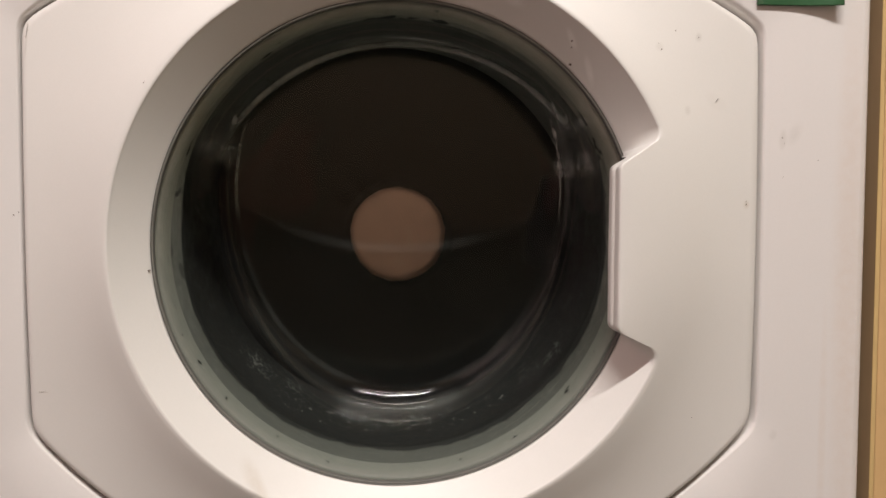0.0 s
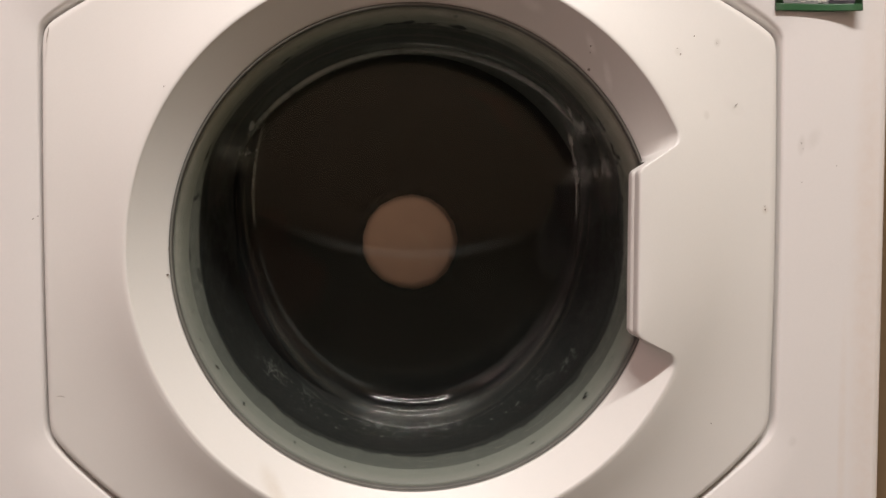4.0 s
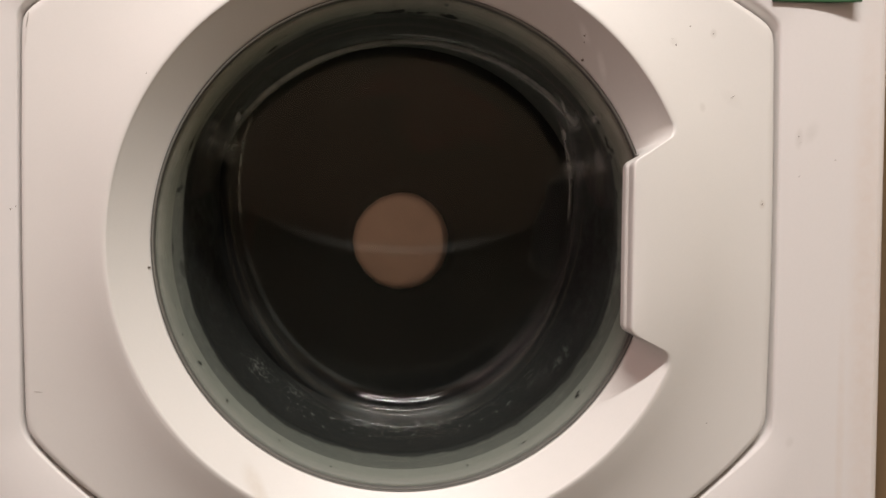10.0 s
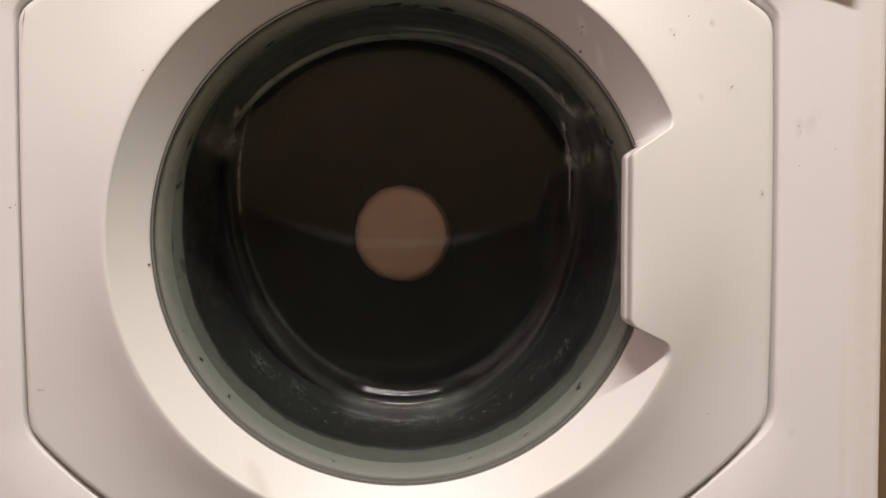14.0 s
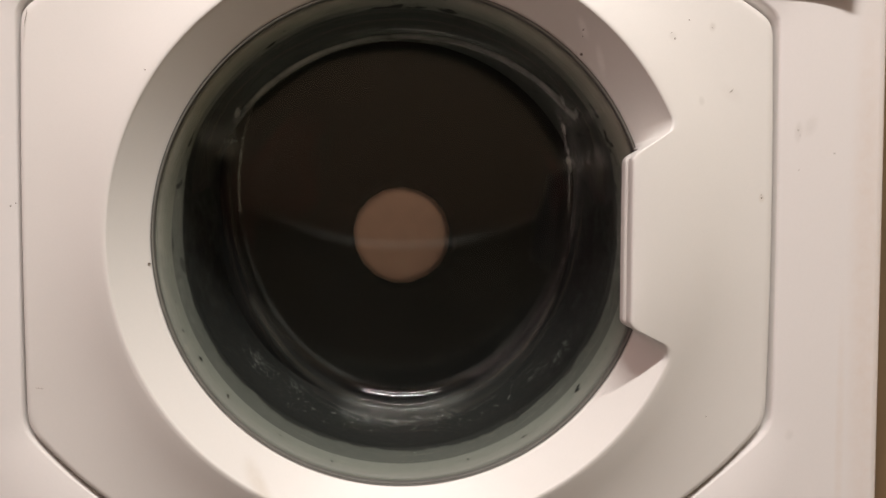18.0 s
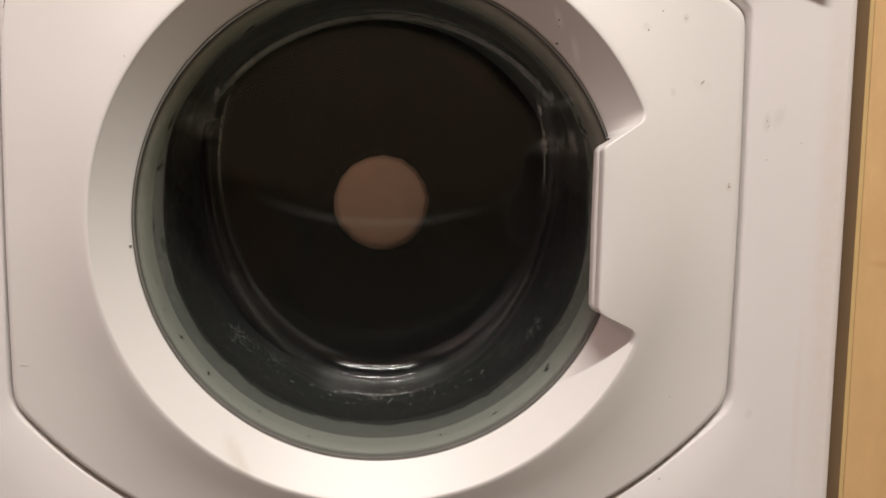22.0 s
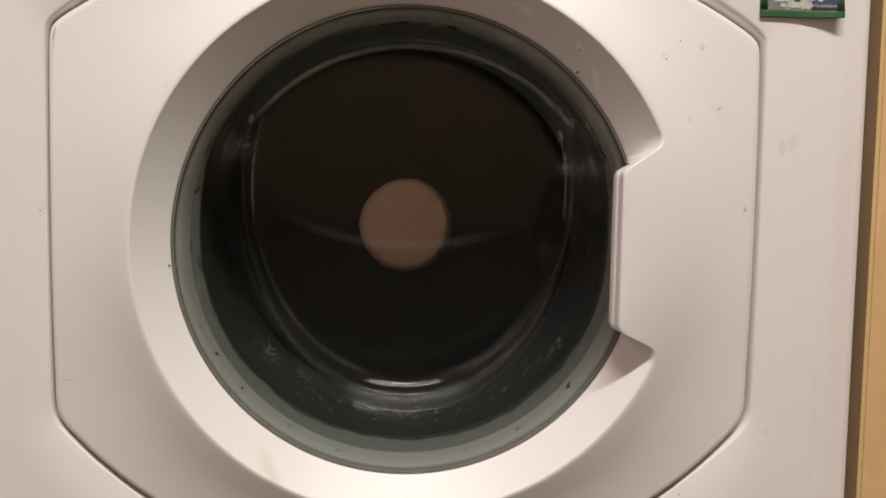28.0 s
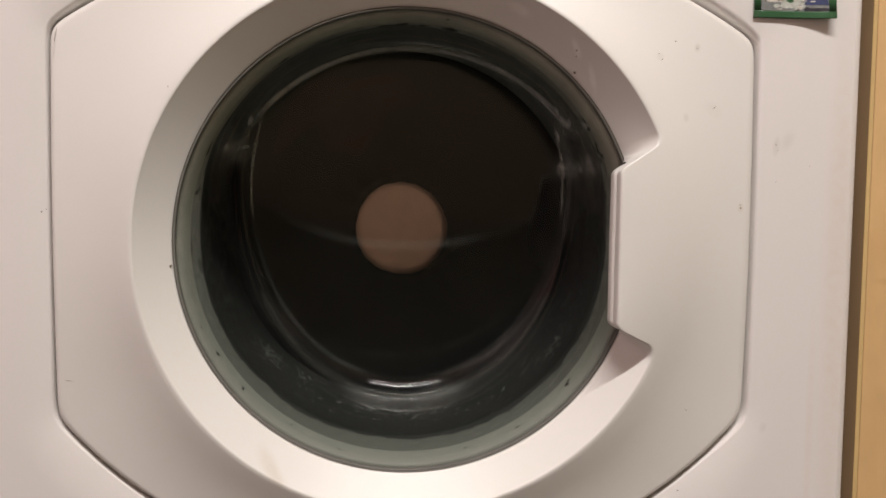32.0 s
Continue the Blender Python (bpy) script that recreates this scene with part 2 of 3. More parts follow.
GASKET_GROOVE = material("dirty_shaded_rubber", (0.25, 0.255, 0.232), 0.7, gloss=0.2, vary=0.25, scale=34, fine=0.2, fine_scale=150, bump=0.3, spots=(0.012, 0.0125, 0.0115), spot_scale=42,
                         spot_cut=0.55, stains_and_shade=((CX, 0.272, 0.40, 0.31, 0.0, (0.030, 0.031, 0.0275), 1.0),) * 4)
GASKET_DARK = material("dark_shaded_rubber", (0.19, 0.197, 0.185), 0.7, gloss=0.15, vary=0.2, scale=18, fine=0.15, fine_scale=120, bump=0.3, spots=(0.14, 0.148, 0.138),
                       spot_scale=190, spot_cut=0.62, stains_and_shade=((CX, 0.272, 0.40, 0.31, 0.0, (0.017, 0.0175, 0.016), 1.0),) * 4)
STEEL = material("brushed_steel", (0.96, 0.68, 0.61), 0.32, metal=1.0, vary=0.1, scale=9, fine=0.1, fine_scale=60, bump=0.15)
CLOTH = material("dark_wet_cloth", (0.012, 0.0125, 0.012), 0.85, vary=0.5, scale=9, fine=0.3, fine_scale=90, bump=0.4, spots=(0.05, 0.012, 0.012), spot_scale=8,
                 spot_cut=0.6)
# the even film paints a pale veil; the arcs paint glints along the rim
GLASS = glass_material("door_glass", (0.968, 0.985, 0.974), (0.74, 0.76, 0.72), 0.0008, 0.0026,
                       ((-0.123, 0.496, 0.010, 0.016, 0.5, 0.4), (0.122, 0.486, 0.009, 0.013, -0.6, 0.5), (0.118, 0.512, 0.004, 0.014, 0.6, 0.25)),
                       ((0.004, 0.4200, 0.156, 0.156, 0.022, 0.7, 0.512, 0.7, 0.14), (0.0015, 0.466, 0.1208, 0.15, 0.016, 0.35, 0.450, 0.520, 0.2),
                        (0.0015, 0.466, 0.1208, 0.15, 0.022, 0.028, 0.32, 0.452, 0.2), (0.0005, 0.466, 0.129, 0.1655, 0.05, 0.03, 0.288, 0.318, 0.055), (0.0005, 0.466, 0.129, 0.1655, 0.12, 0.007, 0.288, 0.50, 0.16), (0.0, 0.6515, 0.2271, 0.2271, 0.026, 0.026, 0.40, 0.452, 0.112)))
WOOD = material("pale_beech_laminate", (0.67, 0.435, 0.205), 0.42, vary=0.13, scale=7, fine=0.05, fine_scale=30, stretch=(3.2, 3.2, 1.3), bump=0.06, stains_and_shade=(
    (-0.262, 0.4060, 0.026, 0.0045, 0.10, (0.48, 0.27, 0.11), 0.45), (-0.248, 0.352, 0.003, 0.005, 0.4, (0.40, 0.22, 0.09), 0.5), (-0.262, 0.43, 0.05, 0.02, 0.1, (0.62, 0.36, 0.15), 0.35),
    (-0.26, 0.62, 0.03, 0.10, 0.0, (0.62, 0.37, 0.16), 0.3), (-0.24, 0.25, 0.03, 0.08, 0.0, (0.62, 0.37, 0.16), 0.35)))
WOOD_EDGE = material("yellow_wood_edge", (0.64, 0.45, 0.20), 0.5, vary=0.1, scale=9, fine=0.08, fine_scale=60, stretch=(4, 4, 0.6))
WOOD_SIDE = material("dark_wood_side", (0.46, 0.325, 0.19), 0.6, vary=0.15, scale=6, stretch=(4, 4, 0.6))
# paints of unseen walls: dark for reflections, pale for fill, pink for bounce
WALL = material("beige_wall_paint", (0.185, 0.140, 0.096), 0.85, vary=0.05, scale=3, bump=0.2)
WALL_LIGHT = material("fill_wall_paint", (0.62, 0.52, 0.38), 0.85, vary=0.05, scale=3, bump=0.2)
WALL_PINK = material("pink_bounce_paint", (0.72, 0.545, 0.56), 0.85, vary=0.05, scale=3, bump=0.2)
CEILING = material("ceiling_paint", (0.75, 0.70, 0.65), 0.9, vary=0.04, scale=3, bump=0.2)
FLOOR = material("dark_floor", (0.040, 0.035, 0.022), 0.45, vary=0.25, scale=4, fine=0.1, fine_scale=40)
GREEN = material("green_magnet_frame", (0.034, 0.105, 0.045), 0.35, vary=0.1, scale=40, fine=0.05)
DARK_RED = material("dark_red_magnet", (0.13, 0.03, 0.035), 0.4, vary=0.1, scale=40)
GRIME = material("black_grime", (0.02, 0.019, 0.017), 0.7, vary=0.4, scale=300)
SPECK = material("dark_speck", (0.17, 0.13, 0.10), 0.7, vary=0.3, scale=300)


# ---------------------------------------------------------------- mesh helpers
def part(name, bm, mat, parent=None, label="", smooth=True):
    mesh = bpy.data.meshes.new(name)
    bm.normal_update()
    bm.to_mesh(mesh)
    bm.free()
    mesh.materials.append(mat)
    if smooth:
        for p in mesh.polygons:
            p.use_smooth = True
    ob = new(name, mesh)
    ob.parent = parent
    if label:
        ob["label"] = label
    return ob


def thing(name, at, label, category, group="", kind=""):
    ob = new(name)
    ob.location = at
    return tagged(ob, label, category, group, kind)


def block(lo, hi, bevel=0.0):
    bm = bmesh.new()
    bmesh.ops.create_cube(bm, size=1.0)
    for v in bm.verts:
        v.co = Vector([lo[k] + (v.co[k] + 0.5) * (hi[k] - lo[k]) for k in range(3)])
    if bevel:
        bmesh.ops.bevel(bm, geom=bm.edges[:], offset=bevel, segments=3, affect="EDGES", profile=0.6)
    return bm


def grid(rows, closed=True):
    """A sheet through rows of points; closed: each row runs round."""
    bm = bmesh.new()
    made = [[bm.verts.new(p) for p in row] for row in rows]
    for a, b in zip(made, made[1:]):
        n = len(a)
        for i in range(n if closed else n - 1):
            j = (i + 1) % n
            bm.faces.new((a[i], a[j], b[j], b[i]))
    return bm


def circle(r, y, n=128, cx=0.0, cz=0.0):
    return [Vector((cx + r * math.cos(2 * math.pi * i / n), y, cz + r * math.sin(2 * math.pi * i / n))) for i in range(n)]


# ---------------------------------------------------------------- room
def room():
    x0, x1, y0, y1, h, t = -1.1, 2.0, -2.6, 0.72, 2.5, 0.1
    s = "structure"
    tagged(part("floor", block((x0 - t, y0 - t, -t), (x1 + t, y1 + t, 0)), FLOOR, smooth=False), "dark brown floor of the laundry corner", "floor", kind=s)
    tagged(part("ceiling", block((x0 - t, y0 - t, h), (x1 + t, y1 + t, h + t)), CEILING, smooth=False), "plain painted ceiling above the machine", "ceiling", kind=s)
    # walls out of view, added to bounce light and to show in the glass
    tagged(part("wall_south", block((x0 - t, y0 - t, 0), (x1 + t, y0, h)), WALL, smooth=False), "unseen beige wall facing the machine, dimmed for the glass's reflection", "wall", kind=s)
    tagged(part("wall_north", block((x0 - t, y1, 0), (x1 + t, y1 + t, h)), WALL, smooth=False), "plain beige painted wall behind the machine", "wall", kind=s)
    tagged(part("wall_west", block((x0 - t, y0, 0), (x0, y1, h)), WALL_PINK, smooth=False), "unseen pinkish wall beside the machine, added for pink bounce light", "wall", kind=s)
    tagged(part("wall_east", block((x1, y0, 0), (x1 + t, y1, h)), WALL_LIGHT, smooth=False), "unseen pale beige wall beyond the cabinet, added for fill light", "wall", kind=s)


room()

# ---------------------------------------------------------------- washing machine
DX, DZ = 0.0095, 0.4253  # the drum's axis
HALF, DEPTH, FRONT = 0.3076, 0.56, 0.004
washer = thing("washing_machine", (0, 0.28, 0), "white front-loading washing machine spinning a dark load beside a wooden cabinet", "washing machine")


def at_base(bm):
    bmesh.ops.translate(bm, verts=bm.verts[:], vec=(0, -0.28, 0))
    return bm


def soft_least(values, p):
    return sum(v ** -p for v in values) ** (-1 / p)


def circle_reach(u, cx, cz, radius):
    """How far from the porthole's centre a ray along u meets a circle round (cx, cz)."""
    d = (cx - CX, cz - CZ)
    b = u[0] * d[0] + u[1] * d[1]
    return b + math.sqrt(max(0.0, b * b - d[0] ** 2 - d[1] ** 2 + radius * radius))


def outline(a):
    """The door's edge: upright sides, arched above and below."""
    u = (math.cos(a), math.sin(a))
    return soft_least((side_reach(u), arch_reach(u)), 80 if u[1] > 0 else 100)


def side_reach(u):
    return 0.2339 / max(u[0], 1e-3) if u[0] > 0 else 0.2307 / max(-u[0] - 0.008 * u[1], 1e-3)


def arch_reach(u):
    return circle_reach(u, 0.001, 0.219, 0.4209) if u[1] > 0 else circle_reach(u, 0.0, 0.515, 0.3065)


def broad_outline(a):
    """The same edge with its corners broadly rounded."""
    u = (math.cos(a), math.sin(a))
    s, t = min(1.0, abs(u[1]) / 0.5), min(1.0, abs(u[0]) / 0.5)
    share = lambda x: x * x * (3 - 2 * x)
    return (share(t) * side_reach(u) ** -6 + share(s) * arch_reach(u) ** -6) ** (-1 / 6)


def fillet(angle, through, rho=0.0075, radius=0.176):
    """The rounded corner between a flank of the grip and the ring's outer circle: its centre, and the turns at which it begins and ends."""
    d = (math.cos(angle), math.sin(angle))
    n = (-d[1], d[0])
    lo, hi = 0.0, 0.08
    for _ in range(50):
        s = (lo + hi) / 2
        c = (through[0] + s * d[0] + rho * n[0], through[1] + s * d[1] + rho * n[1])
        lo, hi = (s, hi) if math.hypot(*c) < radius - rho else (lo, s)
    foot = (c[0] - rho * n[0], c[1] - rho * n[1])
    return c, math.atan2(foot[1], foot[0]), math.atan2(c[1], c[0]), rho


GRIP, KNEE = 0.1336, 0.006
FLANKS = {1: (math.radians(32), (0.1341, 0.0508)), -1: (math.radians(26), (0.1343, 0.0530))}
FILLETS = {1: fillet(*FLANKS[1], 0.0085), -1: fillet(*FLANKS[-1], 0.0105)}


def knee(slope, p):
    """The rounding where the grip's upright edge turns into a flank."""
    n = (-math.sin(slope), math.cos(slope))
    cx = GRIP + KNEE
    cz = p[1] + (-KNEE + math.sin(slope) * (cx - p[0])) / math.cos(slope)
    foot = (cx + KNEE * n[0], cz + KNEE * n[1])
    return (cx, cz), math.atan2(cz, GRIP), math.atan2(foot[1], foot[0])


KNEES = {k: knee(*v) for k, v in FLANKS.items()}


def inner_edge(a):
    """The edge between the domed panel and the sunk ring; towards the right the grip stands in over the glass."""
    a = math.atan2(math.sin(a), math.cos(a))
    side, a = (1 if a >= 0 else -1), abs(a)
    c, begins, ends, rho = FILLETS[side]
    if a >= ends:
        return 0.176
    u, v = math.cos(a), math.sin(a)
    if a > begins:
        b = u * c[0] + v * c[1]
        return b + math.sqrt(max(0.0, b * b - c[0] ** 2 - c[1] ** 2 + rho * rho))
    c, knee_begins, knee_ends = KNEES[side]
    if a < knee_begins:
        return GRIP / u
    if a < knee_ends:
        b = u * c[0] + v * c[1]
        return b - math.sqrt(max(0.0, b * b - c[0] ** 2 - c[1] ** 2 + KNEE * KNEE))
    slope, p = FLANKS[side]
    nx, nz = math.sin(slope), -math.cos(slope)
    n = nx * u + nz * v
    return min((nx * p[0] + nz * p[1]) / n, 0.176) if n > 0.004 else 0.15


def angles():
    fine = set()
    for i in range(240):
        fine.add(round(i * 1.5, 3))
    for i in range(150):
        fine.add(round(18.6 + i * 0.045, 3)), fine.add(round(360 - 18.6 - i * 0.045, 3))
    for c in (46, 134, 147, 152, 28, 33, 208, 213, 327, 332):
        for i in range(12):
            fine.add(round(c - 3 + i * 0.5, 3))
    return [math.radians(d) for d in sorted(fine)]


ANG = angles()
TOP = -0.0275


def ring_at(radius, y):
    return [Vector((CX + radius(a) * math.cos(a), y(a) if callable(y) else y, CZ + radius(a) * math.sin(a))) for a in ANG]


def dome(a, r):
    """The depth of the domed front at a radius; it levels out towards the edge."""
    o = broad_outline(a) - 0.0015
    w = max(0.0, (r - 0.140) / (o - 0.140))
    if w > 0.55:
        w = 0.55 + 0.45 * (1 - math.exp((0.55 - w) / 0.45))
    return 0.0008 + (TOP - 0.0008) * (1 - (w / 0.8345) ** 1.35)


def edge_height(a):
    return dome(a, inner_edge(a) + 0.002)


FACE = []  # the domed face's points, to set marks on


def door():
    rows = []
    # side wall and rounded outer edge, the dome, and the roll into the sunk ring
    for off, y in ((0.0, 0.0164), (0.0, 0.0045), (0.0004, 0.0025), (0.0015, 0.0008)):
        rows.append(ring_at(lambda a: outline(a) - off, lambda a, y=y: y if y > 0.01 else y - 0.0008 + dome(a, outline(a) - 0.0015)))
    for k in range(1, 25):
        f = k / 24

        def radius(a, f=f):
            o = outline(a) - 0.0015
            return o + (inner_edge(a) + 0.002 - o) * f

        rows.append(ring_at(radius, lambda a, radius=radius: dome(a, radius(a))))
    FACE.extend(v.copy() for row in rows[3:] for v in row)
    for off, y in ((0.0010, 0.0001), (0.0003, 0.0005), (0.0, 0.0011)):
        rows.append(ring_at(lambda a: inner_edge(a) + off, lambda a, y=y: edge_height(a) + y))
    bm = grid(rows)
    body = part("door", at_base(bm), PLASTIC, washer, "domed white plastic porthole door, closed")
    # the sunk ring, and the wall and lip of the grip
    ring = []
    steps = ((0.0, 0.0), (0.04, 0.0006), (0.10, 0.0009), (0.17, 0.0011), (0.20, 0.0024), (0.22, 0.0028), (0.40, 0.0030), (0.43, 0.0022), (0.48, -0.003), (0.7, -0.012), (1.0, -0.014))
    for f, inward in steps:
        def depth(a, f=f):
            start = edge_height(a) + 0.0011
            return start + (0.006 - start) * f

        def radius(a, f=f, inward=inward):
            e = inner_edge(a)
            if e > 0.1557:
                return e + (0.1557 - e) * f
            under = min(1.0, (0.1557 - e) / 0.013)
            return e - inward * under * under * (3 - 2 * under)

        ring.append(ring_at(radius, depth))
    bm = grid(ring)
    bm.normal_update()
    for e in bm.edges:
        e.smooth = e.calc_face_angle(0.0) < 0.7
    part("bezel", at_base(bm), PLASTIC, body, "sunk white ring round the glass with a grip")
    for name, mat, label, rings in (("glass_seal", SEAL, "thin dark seal round the glass", ((0.1559, 0.0048), (0.1556, 0.0050), (0.1553, 0.0053))),
                                    ("glass_rim", RIM, "pale ground rim of the glass", ((0.1553, 0.0053), (0.1549, 0.0050), (0.1544, 0.0053))),
                                    ("glass_seal", SEAL, "thin dark seal round the glass", ((0.1544, 0.0053), (0.1540, 0.0057), (0.1537, 0.0079)))):
        part(name, at_base(grid([circle(r, y, 160, CX, CZ) for r, y in rings])), mat, body, label)
    return body


def bowl_end(a):
    """The rim of the bowl's inner end, round its own centre: an upright oval cut by a flatter arc above."""
    u = (math.cos(a), math.sin(a))
    oval = 1 / math.sqrt((u[0] / 0.128) ** 2 + (u[1] / 0.1645) ** 2)
    if u[1] > 0:
        d, r = 0.072, 0.187
        b = u[1] * d
        oval = soft_least([oval, -b + math.sqrt(b * b - d * d + r * r)], 40)
    return oval


BOWL = (0.0005, 0.466)


def below(a):
    return max(0.0, -math.sin(a)) ** 2


def rounding(a):
    """How broadly the bowl's wall rounds into its end, most so at the bottom."""
    return 0.014 + 0.075 * below(a)



def bowl(body):
    n = 144
    turn = [2 * math.pi * i / n for i in range(n)]
    rows = []
    # depth, share of the way from the round mouth to the oval end (plain, and with the step low on the wall), the mouth's radius
    for y, f, g, r in ((0.0080, 0, 0, 0.1530), (0.0140, 0, 0, 0.1498), (0.0200, 0, 0, 0.1466), (0.0260, 0.03, 0.03, 0.1440), (0.034, 0.13, 0.13, 0.1422),
                       (0.045, 0.25, 0.25, 0.1415), (0.062, 0.46, 0.44, 0.1415), (0.072, 0.60, 0.56, 0.1415), (0.080, 0.72, 0.64, 0.1415), (0.0835, 0.77, 0.675, 0.1415),
                       (0.0855, 0.80, 0.71, 0.1415), (0.0868, 0.82, 0.75, 0.1415), (0.0878, 0.835, 0.80, 0.1415), (0.0890, 0.85, 0.85, 0.1415), (0.0905, 0.87, 0.89, 0.1415),
                       (0.093, 0.905, 0.92, 0.1415), (0.100, 1.0, 1.0, 0.1415)):
        row = []
        for a in turn:
            c = Vector((CX + r * math.cos(a), 0, CZ + r * math.sin(a)))
            e = Vector((BOWL[0] + bowl_end(a) * math.cos(a), 0, BOWL[1] + bowl_end(a) * math.sin(a)))
            h = f + (g - f) * below(a)
            p = c.lerp(e, h)
            row.append(Vector((p.x, y - h * 0.014 * below(a), p.z)))
        rows.append(row)

    def end_depth(x, z):
        """The end: an upper face and a lower one that lean apart along an arc."""
        arc = 0.431 + 2.2 * (x - BOWL[0]) ** 2
        soft = lambda d: 0.5 * (d + math.sqrt(d * d + 0.000025))
        return 0.1045 + 0.008 * soft(z - arc) + 0.10 * soft(arc - z) + 0.06 * soft(0.388 - z)

    def end_row(scale, rise):
        row = []
        for a in turn:
            s = scale(a) * bowl_end(a)
            x, z = BOWL[0] + s * math.cos(a), BOWL[1] + s * math.sin(a)
            rim = 0.100 - 0.014 * below(a)
            row.append(Vector((x, rim + (end_depth(x, z) - rim) * rise, z)))
        rows.append(row)

    for k in range(1, 15):
        phi = math.radians(90) * k / 14
        end_row(lambda a: 1 - rounding(a) * (1 - math.cos(phi)), math.sin(phi))
    for k in (0.94, 0.88, 0.82, 0.76, 0.7, 0.63, 0.56, 0.49, 0.42, 0.35, 0.28, 0.2, 0.1, 0.03):
        end_row(lambda a: k * (1 - rounding(a)), 1.0)
    bm = grid(rows)
    bm.verts.ensure_lookup_table()
    bm.faces.new(bm.verts[-n:])
    ob = part("glass_bowl", at_base(bm), GLASS, body, "clear moulded glass bowl with drips, dirt and painted glint lines")
    # a ridge along the lower rounding, added to catch a line of lamp glint
    for phi, inset, thick in ((38, 1.0, 0.0045),):
        ridge = []
        for k in range(73):
            a = math.radians(215 + 110 * k / 72)
            spread = (1 - rounding(a) * (1 - math.cos(math.radians(phi)))) * inset
            s = spread * bowl_end(a)
            x, z = BOWL[0] + s * math.cos(a), BOWL[1] + s * math.sin(a)
            rim = 0.100 - 0.014 * below(a)
            deep = end_depth(x, z) - rim
            out = Vector((rounding(a) * bowl_end(a) * math.sin(math.radians(phi)), deep * math.cos(math.radians(phi)))).normalized() * (0.0040 - thick)
            x, y, z = x - out[1] * math.cos(a), rim + deep * math.sin(math.radians(phi)) - out[0], z - out[1] * math.sin(a)
            size = thick * (0.5 + 0.5 * math.sin(math.pi * k / 72) ** 0.5)
            ridge.append([Vector((x - size * math.cos(a) * math.sin(t), y - size * math.cos(t), z - size * math.sin(a) * math.sin(t))) for t in [2 * math.pi * q / 24 for q in range(24)]])
        part("bowl_ridge", at_base(grid(ridge)), GLASS, ob, "glass ridge added to catch a glint").visible_shadow = False
    solid = ob.modifiers.new("thickness", "SOLIDIFY")
    solid.thickness, solid.offset, solid.use_rim = 0.0052, 0, False
    ob.visible_shadow = False
    return ob


def cabinet():
    # pressed front sheet: a sloped moat round the door, then flat to a rounded edge
    rows = []
    def moat(a):
        """The groove is broad round the upper corners, narrower along the sides and below."""
        x = min(1.0, max(0.0, (abs(math.sin(2 * a)) - 0.83) / 0.15))
        side = 0.62 if math.cos(a) > 0 else 0.38
        return side + ((0.40 if a > math.pi else 1.0 if math.cos(a) > 0 else 0.72) - side) * x * x * (3 - 2 * x)

    for off, y in ((0.0026, 0.0168), (0.0034, 0.0120), (0.0048, 0.0078), (0.0062, 0.0056), (0.0074, 0.0045), (0.0098, FRONT)):
        rows.append(ring_at(lambda a: outline(a) + off * moat(a), y))

    def frame_point(a):
        u = (math.cos(a), math.sin(a))
        fx = ((HALF - 0.006) - CX * (1 if u[0] > 0 else -1)) / max(abs(u[0]), 1e-4)
        fz = (0.70 - CZ if u[1] > 0 else CZ - 0.075) / max(abs(u[1]), 1e-4)
        return min(fx, fz)

    for f in (0.25, 0.5, 0.75, 1.0):
        rows.append(ring_at(lambda a: outline(a) + 0.0115 + (frame_point(a) - outline(a) - 0.0115) * f, FRONT))
    # a dark strip laid in as the shade of the open gap
    gap = [ring_at(lambda a: outline(a) + off * moat(a), 0.0166) for off in (-0.004, 0.0027)]
    part("door_gap_shade", at_base(grid(gap)), SHADOW_GAP, washer, "dark strip painting the shade in the gap round the door")
    part("front_panel", at_base(grid(rows)), ENAMEL, washer, "white enamelled front sheet with small marks")
    for side in (-1, 1):
        prof = [(HALF - 0.006, FRONT), (HALF - 0.003, FRONT + 0.0007), (HALF - 0.0008, FRONT + 0.0028), (HALF, FRONT + 0.006), (HALF, DEPTH)]
        rows = [[Vector((side * x, y, z)) for x, y in prof] for z in (0.02, 0.3, 0.6, 0.835)]
        part("side_panel", at_base(grid(rows, closed=False)), ENAMEL, washer, "white enamelled side sheet")
    part("plinth", at_base(block((-HALF + 0.006, FRONT + 0.004, 0.02), (HALF - 0.006, FRONT + 0.02, 0.0745), 0.002)), PLASTIC, washer, "white plastic plinth")
    part("control_panel", at_base(block((-HALF + 0.0005, FRONT - 0.004, 0.7015), (HALF - 0.0005, FRONT + 0.03, 0.832), 0.006)), PLASTIC, washer, "plain white control panel")
    part("worktop", at_base(block((-HALF, FRONT - 0.002, 0.834), (HALF, DEPTH + 0.005, 0.85), 0.004)), PLASTIC, washer, "white machine top")
    part("back_panel", at_base(block((-HALF + 0.002, DEPTH - 0.004, 0.03), (HALF - 0.002, DEPTH, 0.832))), ENAMEL, washer, "white back sheet")
    part("bottom_panel", at_base(block((-HALF + 0.004, FRONT + 0.025, 0.02), (HALF - 0.004, DEPTH - 0.006, 0.028))), ENAMEL, washer, "bottom sheet")
    for x in (-0.26, 0.26):
        for y in (0.05, 0.52):
            foot = [[Vector((x + r * math.cos(k * math.pi / 10), y + r * math.sin(k * math.pi / 10), z)) for k in range(20)]
                    for r, z in ((0.001, 0), (0.02, 0), (0.02, 0.012), (0.012, 0.013), (0.012, 0.021), (0.001, 0.021))]
            part("foot", at_base(grid(foot)), SHADOW_GAP, washer, "black rubber foot")


